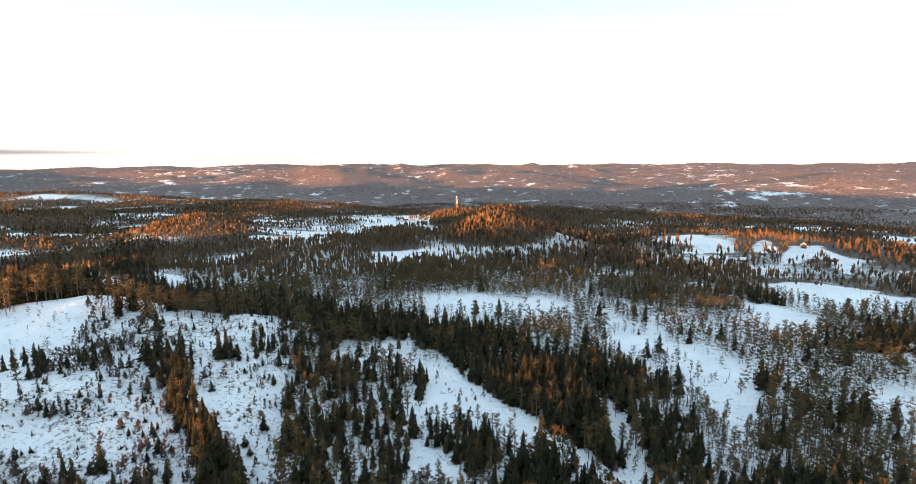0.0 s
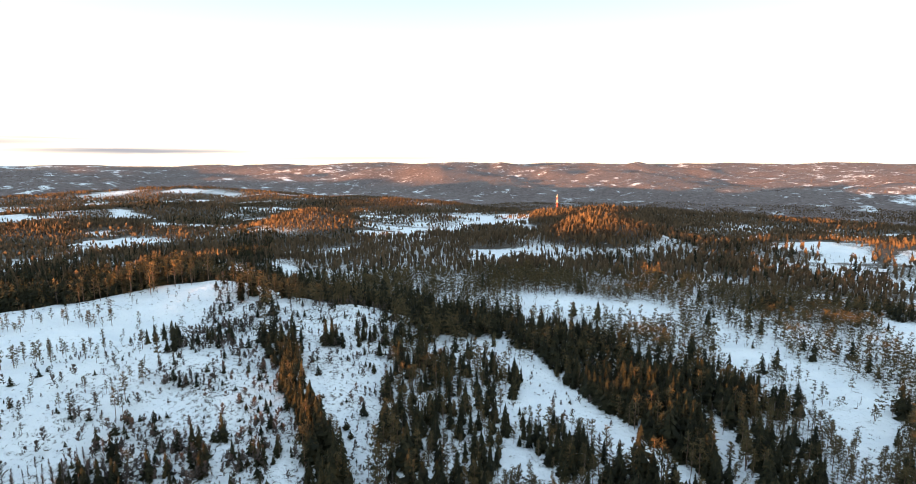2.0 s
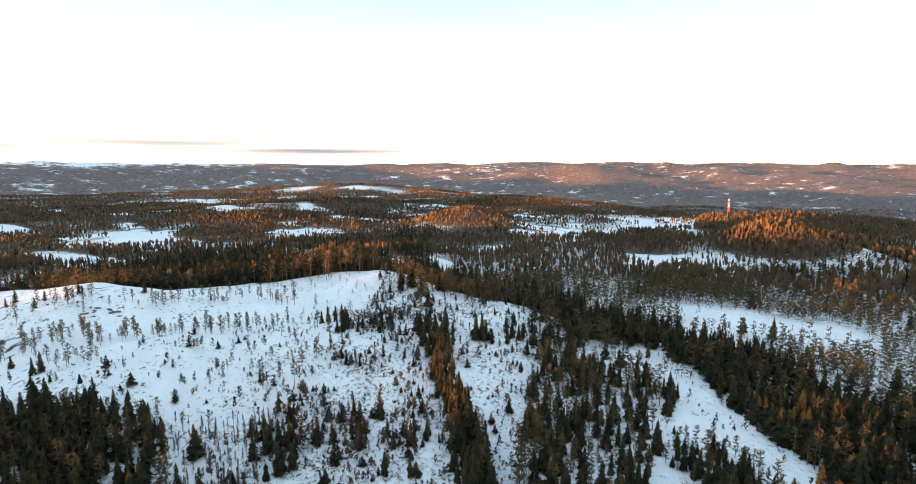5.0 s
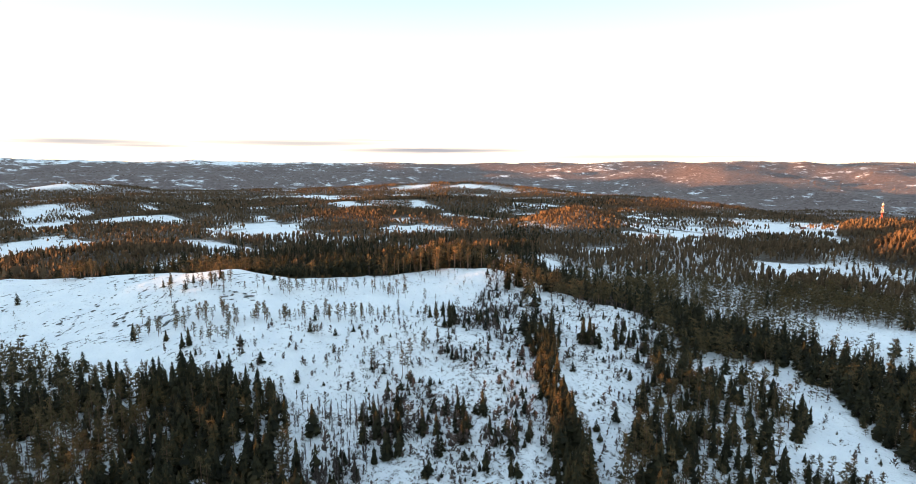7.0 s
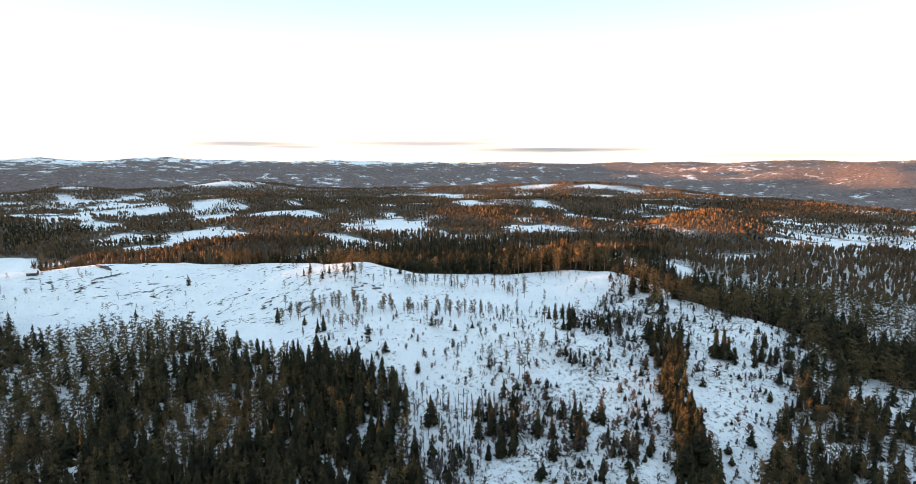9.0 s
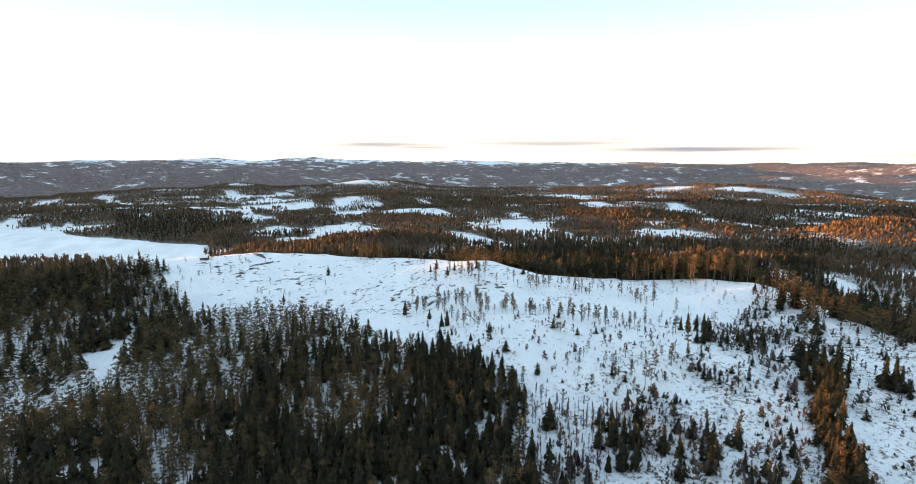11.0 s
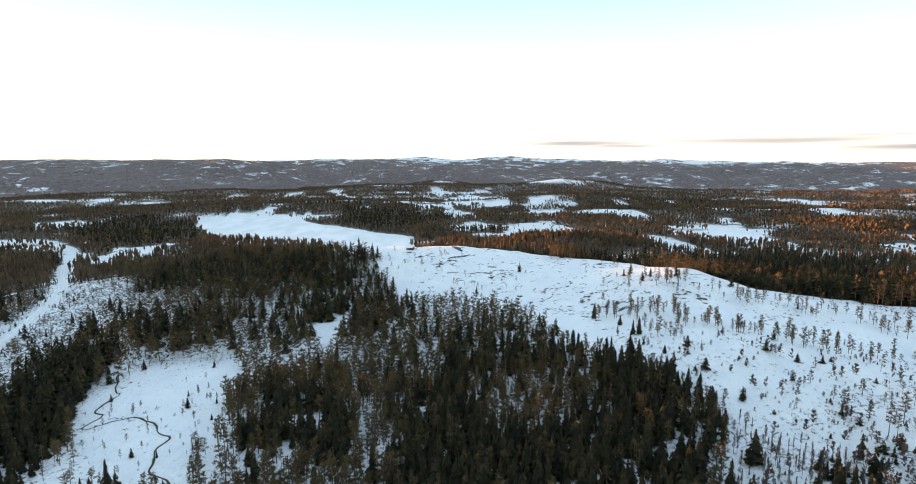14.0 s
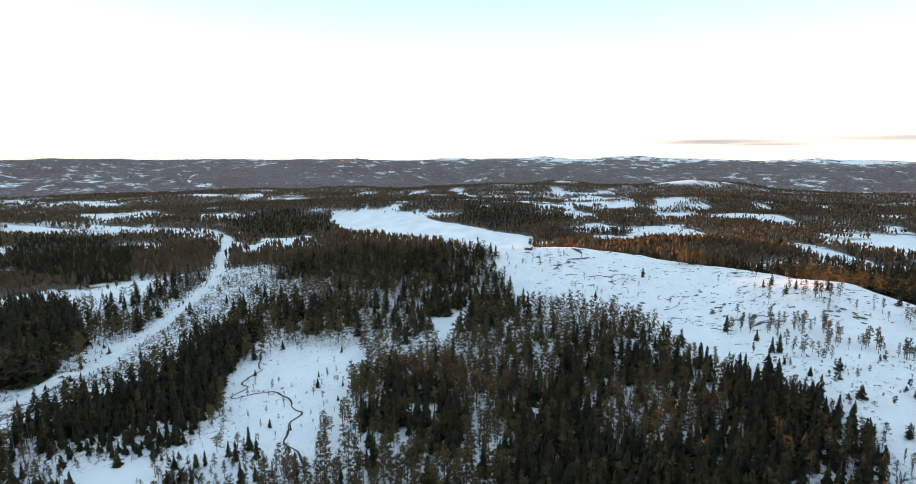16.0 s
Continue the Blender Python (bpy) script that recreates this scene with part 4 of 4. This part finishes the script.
# ---- groves of tall trees on and round the knoll: bearing, distance, number, spread, least and greatest height, share of spruce ----
GROVES = [(39, 352, 60, 20, 12, 17, 0.1), (43.5, 348, 36, 16, 11, 15, 0.1), (32.3, 300, 10, 5, 12, 16, 0.4), (29, 306, 12, 9, 10, 14, 0.5), (40, 236, 12, 8, 5, 8, 0.8),
          (35, 240, 9, 6, 5, 9, 0.9), (24, 224, 9, 4, 7, 11, 0.95), (20, 236, 22, 9, 4, 8, 0.7), (40, 160, 16, 12, 5, 10, 0.9), (47, 158, 14, 9, 5, 10, 0.8), (33, 150, 8, 8, 5, 9, 0.9),
          (73.6, 400, 30, 10, 8, 12, 0.1), (68, 270, 26, 15, 5, 9, 0.12), (63.8, 312, 20, 12, 5, 9, 0.1), (64, 240, 12, 9, 5, 9, 0.15)]
# Loose rows of pines along both sides of the shelf on the open hill.
PINE_ROW = [(-256, 114), (-227, 124), (-209, 138), (-190, 152), (-175, 172)]
UPPER_ROW = [(-259, 158), (-243, 178), (-215, 200), (-200, 208)]


def groves():
    local = np.random.RandomState(61)
    found = []
    for bearing, d, count, spread, low, top, spruce in GROVES:
        x0, y0 = -math.sin(radians(bearing)) * d, math.cos(radians(bearing)) * d
        for k in range(count):
            x, y = x0 + local.normal(0, spread * 0.6), y0 + local.normal(0, spread * 0.6)
            found.append((0 if local.uniform() < spruce else 1, x, y, local.uniform(low, top), local.uniform(0.9, 1.25)))
    for row, count in ((PINE_ROW, 24), (UPPER_ROW, 15)):
        for (x0, y0), (x1, y1) in zip(row, row[1:]):
            for k in range(count):
                t = local.uniform()
                found.append((1, x0 + (x1 - x0) * t + local.normal(0, 4.5), y0 + (y1 - y0) * t + local.normal(0, 4.5), local.uniform(3.5, 9), local.uniform(0.8, 1.25)))
    for kind, name, mat, label in ((0, "spruce_groves", SPRUCE_NEEDLES, "dark green spruces in small groves on the open hill"), (1, "pine_groves", PINE_NEEDLES, "tall brownish pines in small groves on the open hill")):
        x, y, size, wide = (np.array([f[i] for f in found if f[0] == kind]) for i in (1, 2, 3, 4))
        joined(name, NEAR[kind], x, y, height(x, y), size, wide, local, [mat, BARK], label, "woodland")


groves()


# ---- heath and rocks ----
def heath_tufts():
    x, y, local = scatter(1.9, VIEW, 125, 330, 211)
    wood, spruce, young = cover_of(x, y)
    open_ground = np.clip(1 - wood * 2.5, 0, 1)
    keep = local.uniform(0, 1, x.shape) < np.clip(0.05 + 0.45 * fractal(x, y, 18, 3, 96), 0, 0.35) * (0.8 * open_ground + 1.6 * young + 0.15)
    x, y = x[keep], y[keep]
    shapes = []
    for _ in range(6):
        cv, cf = [], []
        blob(cv, cf, (0, 0, 0.3), 0.75, 7, 0.5, 0.45)
        shapes.append(([], [], cv, cf))
    size = local.uniform(0.35, 0.9, x.shape)
    joined("heath_tufts", shapes, x, y, height(x, y), size, np.ones_like(size) * 1.3, local, [HEATHER, BARK], "brown heather and grass tufts poking through snow", "heath")


heath_tufts()


def roadside_scrub():
    x, y, local = scatter(2.1, (100, 150), 150, 560, 221)
    lane = along(x, y, [tuple(p) for p in ROAD_LINE[::3]])
    keep = (lane > 3.2) & ((lane < 18) | (verge(x, y, lane) > 0.3)) & (local.uniform(0, 1, x.shape) < np.clip(0.4 + 0.5 * fractal(x, y, 20, 2, 97), 0.08, 0.7))
    x, y = x[keep], y[keep]
    size, u = 0.9 + 2.4 * local.uniform(0, 1, x.shape) ** 2, local.uniform(0, 1, x.shape)
    w = u < 0.86
    bushes = [birch_shape(30, 0, 0.016) for _ in range(6)]
    joined("birch_scrub", bushes, x[w], y[w], height(x[w], y[w]), size[w], np.full(w.sum(), 2.0), local, [BIRCH_TWIGS, BIRCH_BARK], "leafless brown scrub beside the forest road", "scrub")
    w = u >= 0.86
    joined("young_spruces", NEXT[0], x[w], y[w], height(x[w], y[w]), size[w] * 1.2, np.full(w.sum(), 1.4), local, [SPRUCE_NEEDLES, BARK], "small young spruces beside the forest road", "saplings")


roadside_scrub()


def rock_mesh():
    bm = bmesh.new()
    bmesh.ops.create_icosphere(bm, subdivisions=2, radius=0.5)
    for v in bm.verts:
        n = noise.noise(v.co * 2.3 + Vector((rng.uniform(0, 0.05), len(bpy.data.meshes) * 3.7, 0)))
        v.co *= 1 + 0.8 * n
        v.co.z = max(-0.3, min(0.32, v.co.z))
    me = bpy.data.meshes.new("rock")
    bm.to_mesh(me)
    bm.free()
    me.materials.append(ROCK)
    return me


# Ledges of bare rock on the open hill: middle, spread along and across, turn, number, size.
LEDGES = [(-384, 34, 14, 2.0, 130, 16, 1.5), (-402, 34, 4.5, 3.0, 60, 9, 2.4), (-352, 62, 12, 5, 120, 16, 1.2), (-318, 92, 16, 6, 125, 24, 1.2), (-262, 143, 8, 2.5, 50, 12, 1.7), (-285, 96, 7, 3, 130, 9, 1.4), (-376, 24, 9, 2, 140, 9, 1.3)]


def rock(shape, x, y, s, turn, local):
    ob = tagged(new("rock", shape), "dark grey rock ledge showing through the snow", "rock", "rocks on the open hill")
    ob.matrix_basis = Matrix.Translation((x, y, float(height(x, y)) + 0.1 * s)) @ Matrix.Rotation(turn, 4, "Z")
    ob.scale = (s * local.uniform(1.2, 2.6), s, s * local.uniform(0.3, 0.6))


def rocks():
    shapes = [rock_mesh() for _ in range(6)]
    local = np.random.RandomState(31)
    for x0, y0, along_it, across_it, turn, count, size in LEDGES:
        a = radians(turn)
        for k in range(count):
            p, q = local.normal(0, along_it * 0.6), local.normal(0, across_it * 0.6)
            rock(shapes[k % 6], x0 + p * math.cos(a) - q * math.sin(a), y0 + p * math.sin(a) + q * math.cos(a), size * local.uniform(0.5, 1.3), a + local.normal(0, 0.25), local)
    o, made = OPEN["open_hill"], 0
    xs, ys = [p[0] for p in o], [p[1] for p in o]
    while made < 70:
        x, y = local.uniform(min(xs), max(xs)), local.uniform(min(ys), max(ys))
        at = np.array([x]), np.array([y])
        if inside(*at, o)[0] < 2 or inside(*at, SHELF)[0] > -2 or fractal(*at, 60, 2, 33)[0] < 0.05:
            continue
        rock(shapes[made % 6], x, y, local.uniform(0.4, 1.3), radians(150) + local.normal(0, 0.3), local)
        made += 1


rocks()


# ---- water, ice and road ----
def ribbon(name, line, profile, mat, label, category, lift=0.05, wobble=0.0):
    """A band along a line: profile gives (distance to the side, height)."""
    p = np.array(line)
    d = np.gradient(p, axis=0)
    d /= np.linalg.norm(d, axis=1)[:, None]
    side = np.stack([d[:, 1], -d[:, 0]], 1)
    n, k = len(p), len(profile)
    wob = 1 + wobble * lattice_noise(p[:, 0], p[:, 1], 5, 15)
    rows = []
    for off, up in profile:
        q = p + side * (off * wob)[:, None]
        rows.append(np.column_stack([q, np.maximum(height(q[:, 0], q[:, 1]), height(p[:, 0], p[:, 1])) + up + lift]))
    v = np.stack(rows, 1).reshape(-1, 3)
    i, j = np.meshgrid(np.arange(n - 1), np.arange(k - 1), indexing="ij")
    a = (i * k + j).ravel()
    me = raw_mesh(name, v, np.stack([a, a + 1, a + k + 1, a + k], 1), [mat], smooth=True)
    return tagged(new(name, me), label, category, kind="structure")


def packed_snow():
    m, tree, shade, coord = material("packed_snow")
    n = noise_at(tree, coord, 2.2, 5.0, 0.65)
    mix = colour_ramp(tree, [(0.3, (0.66, 0.68, 0.71)), (0.6, (0.80, 0.82, 0.84))])
    link(tree, n, 0, mix, 0)
    link(tree, mix, 0, shade, "Base Color")
    shade.inputs["Roughness"].default_value = 0.6
    bump = nodes_of(tree, "ShaderNodeBump", Strength=0.4, Distance=0.2)
    link(tree, n, 0, bump, "Height")
    link(tree, bump, 0, shade, "Normal")
    return m


PACKED = packed_snow()


def lake_snow():
    m, tree, shade, coord = material("lake_snow")
    n = noise_at(tree, coord, 1, 4.0, 0.55, (70.0, 28.0, 10.0))
    mix = colour_ramp(tree, [(0.35, (0.66, 0.70, 0.74)), (0.6, (0.82, 0.84, 0.87))])
    link(tree, n, 0, mix, 0)
    link(tree, mix, 0, shade, "Base Color")
    shade.inputs["Roughness"].default_value = 0.55
    return m


LAKE_SNOW = lake_snow()


def sheet(name, outline, level, mat, label, category):
    line = smooth_line(list(outline) + [outline[0]], 8.0)[:-1]
    bm = bmesh.new()
    f = bm.faces.new([bm.verts.new((x, y, level)) for x, y in line])
    if f.normal.z < 0:
        f.normal_flip()
    bmesh.ops.triangulate(bm, faces=[f])
    bm.normal_update()
    if sum(g.normal.z for g in bm.faces) < 0:
        bmesh.ops.reverse_faces(bm, faces=bm.faces)
    me = bpy.data.meshes.new(name)
    bm.to_mesh(me)
    bm.free()
    me.materials.append(mat)
    return tagged(new(name, me), label, category, kind="structure")


sheet("lake", OPEN["lake"], -10.85, LAKE_SNOW, "frozen lake covered with wind-packed snow", "lake")
sheet("pond", OPEN["pond"], -0.35, LAKE_SNOW, "small frozen pond under smooth snow", "pond")
meander = STREAM_LINE + np.column_stack([lattice_noise(STREAM_LINE[:, 0], STREAM_LINE[:, 1], 6, 5), lattice_noise(STREAM_LINE[:, 0], STREAM_LINE[:, 1], 6, 6)]) * 2.6
ribbon("stream", meander, [(-0.3, 0), (0.3, 0)], WATER, "narrow dark open stream winding through a snowy mire", "stream", 0.10, 0.55)
ribbon("stream_bank", meander, [(-2.0, -0.15), (-1.2, 0.06), (-0.75, 0.0)], PACKED, "snowy bank along the dark stream", "bank", 0.06)
ribbon("stream_bank", meander, [(0.75, 0.0), (1.2, 0.06), (2.0, -0.15)], PACKED, "snowy bank along the dark stream", "bank", 0.06)
ribbon("road", ROAD_LINE, [(-3.0, -0.35), (-2.3, 0.45), (-1.9, 0.2), (-1.4, 0.2), (-1.15, -0.08), (-0.65, -0.08), (-0.4, 0.22), (0.4, 0.22), (0.65, -0.08), (1.15, -0.08), (1.4, 0.2), (1.9, 0.2), (2.3, 0.45), (3.0, -0.35)], PACKED, "snow-packed forest road with two wheel ruts", "road", 0.25)


# ---- the mast and the farms ----
def bar(bm, a, b, r, sides=5):
    a, b = Vector(a), Vector(b)
    m = Matrix.Translation((a + b) / 2) @ (b - a).to_track_quat("Z", "Y").to_matrix().to_4x4()
    bmesh.ops.create_cone(bm, cap_ends=True, segments=sides, radius1=r, radius2=r, depth=(b - a).length, matrix=m)


def bm_part(name, bm, mat, parent, label=""):
    me = bpy.data.meshes.new(name)
    bm.to_mesh(me)
    bm.free()
    me.materials.append(mat)
    ob = new(name, me)
    ob.parent = parent
    return tagged(ob, label)


def radio_mast(x, y, tall):
    ob = tagged(new("radio_mast"), "tall red and white lattice radio mast on wooded hill", "mast")
    ob.matrix_basis = Matrix.Translation((x, y, float(height(x, y))))
    steps = 9
    for k in range(steps):
        z0, z1 = tall * k / steps, tall * (k + 1) / steps
        w0, w1 = 1.4 - 0.8 * k / steps, 1.4 - 0.8 * (k + 1) / steps
        bm = bmesh.new()
        for c in range(4):
            ax, ay = (1, 1, -1, -1)[c], (1, -1, -1, 1)[c]
            bx, by = (1, -1, -1, 1)[c], (-1, -1, 1, 1)[c]
            bar(bm, (ax * w0, ay * w0, z0), (ax * w1, ay * w1, z1), 0.16)
            bar(bm, (ax * w0, ay * w0, z0), (bx * w1, by * w1, z1), 0.09)
            bar(bm, (ax * w1, ay * w1, z1), (bx * w1, by * w1, z1), 0.09)
        bm_part("lattice_section", bm, WHITE_PAINT if k in (2, 6) else MAST_RED, ob)
    for z, r in ((0.62, 1.8), (0.80, 1.6), (0.95, 1.4)):
        bm = bmesh.new()
        bmesh.ops.create_cone(bm, cap_ends=True, segments=14, radius1=r, radius2=r, depth=0.25, matrix=Matrix.Translation((0, 0, tall * z)))
        for k in range(10):
            a = 0.628 * k
            bar(bm, (math.cos(a) * r, math.sin(a) * r, tall * z), (math.cos(a) * r, math.sin(a) * r, tall * z + 1.1), 0.05)
        bm_part("platform", bm, STEEL, ob)
        for k in range(3):
            a = 2.1 * k + z * 9
            bm = bmesh.new()
            m = Matrix.Translation((math.cos(a) * r, math.sin(a) * r, tall * z + 1.2)) @ Matrix.Rotation(a, 4, "Z") @ Matrix.Rotation(math.pi / 2, 4, "Y")
            bmesh.ops.create_cone(bm, cap_ends=True, segments=14, radius1=0.9, radius2=0.7, depth=0.7, matrix=m)
            bm_part("drum_antenna", bm, STEEL, ob, "grey drum antenna")
    bm = bmesh.new()
    bar(bm, (0, 0, tall), (0, 0, tall + 3), 0.12)
    bm_part("aerial", bm, WHITE_PAINT, ob)


def box(bm, x0, y0, z0, x1, y1, z1):
    m = Matrix.Translation(((x0 + x1) / 2, (y0 + y1) / 2, (z0 + z1) / 2)) @ Matrix.Diagonal((x1 - x0, y1 - y0, z1 - z0, 1))
    bmesh.ops.create_cube(bm, size=1, matrix=m)


def house(name, x, y, turn, length, wide, wall_h, paint, label, chimney=True):
    """A gabled timber house with snow on its roof."""
    ob = tagged(new(name), label, name.replace("_", " "), "buildings of the farms")
    ob.matrix_basis = Matrix.Translation((x, y, float(height(x, y)))) @ Matrix.Rotation(radians(turn), 4, "Z")
    length, wide, wall_h = length * 0.72, wide * 0.72, wall_h * 0.72
    l, w, rise = length / 2, wide / 2, wide * 0.42
    bm = bmesh.new()
    v = [bm.verts.new(p) for sx in (-l, l) for p in ((sx, -w, -1), (sx, w, -1), (sx, w, wall_h), (sx, 0, wall_h + rise), (sx, -w, wall_h))]
    bm.faces.new(v[4::-1])
    bm.faces.new(v[5:])
    for k in range(5):
        bm.faces.new((v[k], v[(k + 1) % 5], v[(k + 1) % 5 + 5], v[k + 5]))
    bmesh.ops.recalc_face_normals(bm, faces=bm.faces)
    walls = bm_part("wall", bm, paint, ob)
    for s in (-1, 1):
        bm = bmesh.new()
        e = 0.5
        drop = e * rise / w
        pts = [(-l - e, 0, wall_h + rise + 0.02), (l + e, 0, wall_h + rise + 0.02), (l + e, s * (w + e), wall_h - drop + 0.02), (-l - e, s * (w + e), wall_h - drop + 0.02)]
        a = [bm.verts.new(p) for p in pts]
        b = [bm.verts.new((p[0], p[1], p[2] + 0.35)) for p in pts]
        bm.faces.new(a), bm.faces.new(b)
        for k in range(4):
            bm.faces.new((a[k], a[(k + 1) % 4], b[(k + 1) % 4], b[k]))
        bmesh.ops.recalc_face_normals(bm, faces=bm.faces)
        bm_part("roof", bm, SNOW_PLAIN, ob, "snow-covered roof slope")
    if chimney:
        bm = bmesh.new()
        box(bm, l * 0.3, -0.35, wall_h + rise - 0.6, l * 0.3 + 0.8, 0.35, wall_h + rise + 1.3)
        bm_part("chimney", bm, BRICK, ob)
    n = max(2, int(length / 3))
    for s in (-1, 1):
        for k in range(n):
            cx = -l + length * (k + 0.5) / n
            if s < 0 and k == n // 2:
                bm = bmesh.new()
                box(bm, cx - 0.5, s * w - 0.05, -0.05, cx + 0.5, s * w + 0.05, 1.98)
                bm_part("door", bm, DARK_WOOD, ob)
                continue
            bm = bmesh.new()
            box(bm, cx - 0.6, s * w - 0.06, 0.8, cx + 0.6, s * w + 0.06, 1.9)
            frame_ob = bm_part("window", bm, WHITE_PAINT, ob)
            bm = bmesh.new()
            box(bm, cx - 0.48, s * w - 0.08, 0.92, cx + 0.48, s * w + 0.08, 1.78)
            bm_part("pane", bm, GLASS, frame_ob)


radio_mast(-2, 900, 29)
house("barn", 347, 493, 8, 16, 8, 4.0, RED_PAINT, "long red timber barn with a snowy roof", False)
house("farmhouse", 353, 543, 60, 9, 6.5, 4.0, DARK_WOOD, "dark timber farmhouse with a snowy roof")
house("farmhouse", 311, 527, 20, 10, 7, 4.0, DARK_WOOD, "dark timber farmhouse with a snowy roof")
house("shed", 298, 519, 15, 8, 5, 2.8, DARK_WOOD, "dark tarred timber shed with a snowy roof", False)
house("shed", 267, 497, -10, 7, 5, 2.8, DARK_WOOD, "dark tarred timber shed in a snowy field", False)
house("farmhouse", -88, 898, 10, 10, 7, 4.0, RED_PAINT, "red timber farmhouse on a hilltop field")
house("cabin", -404, -3, 65, 7, 5, 2.5, DARK_WOOD, "small dark log cabin with a snowy roof", True)
house("farmhouse", -1083, 265, 15, 12, 8, 4.5, WHITE_PAINT, "white timber farmhouse in snowy fields")
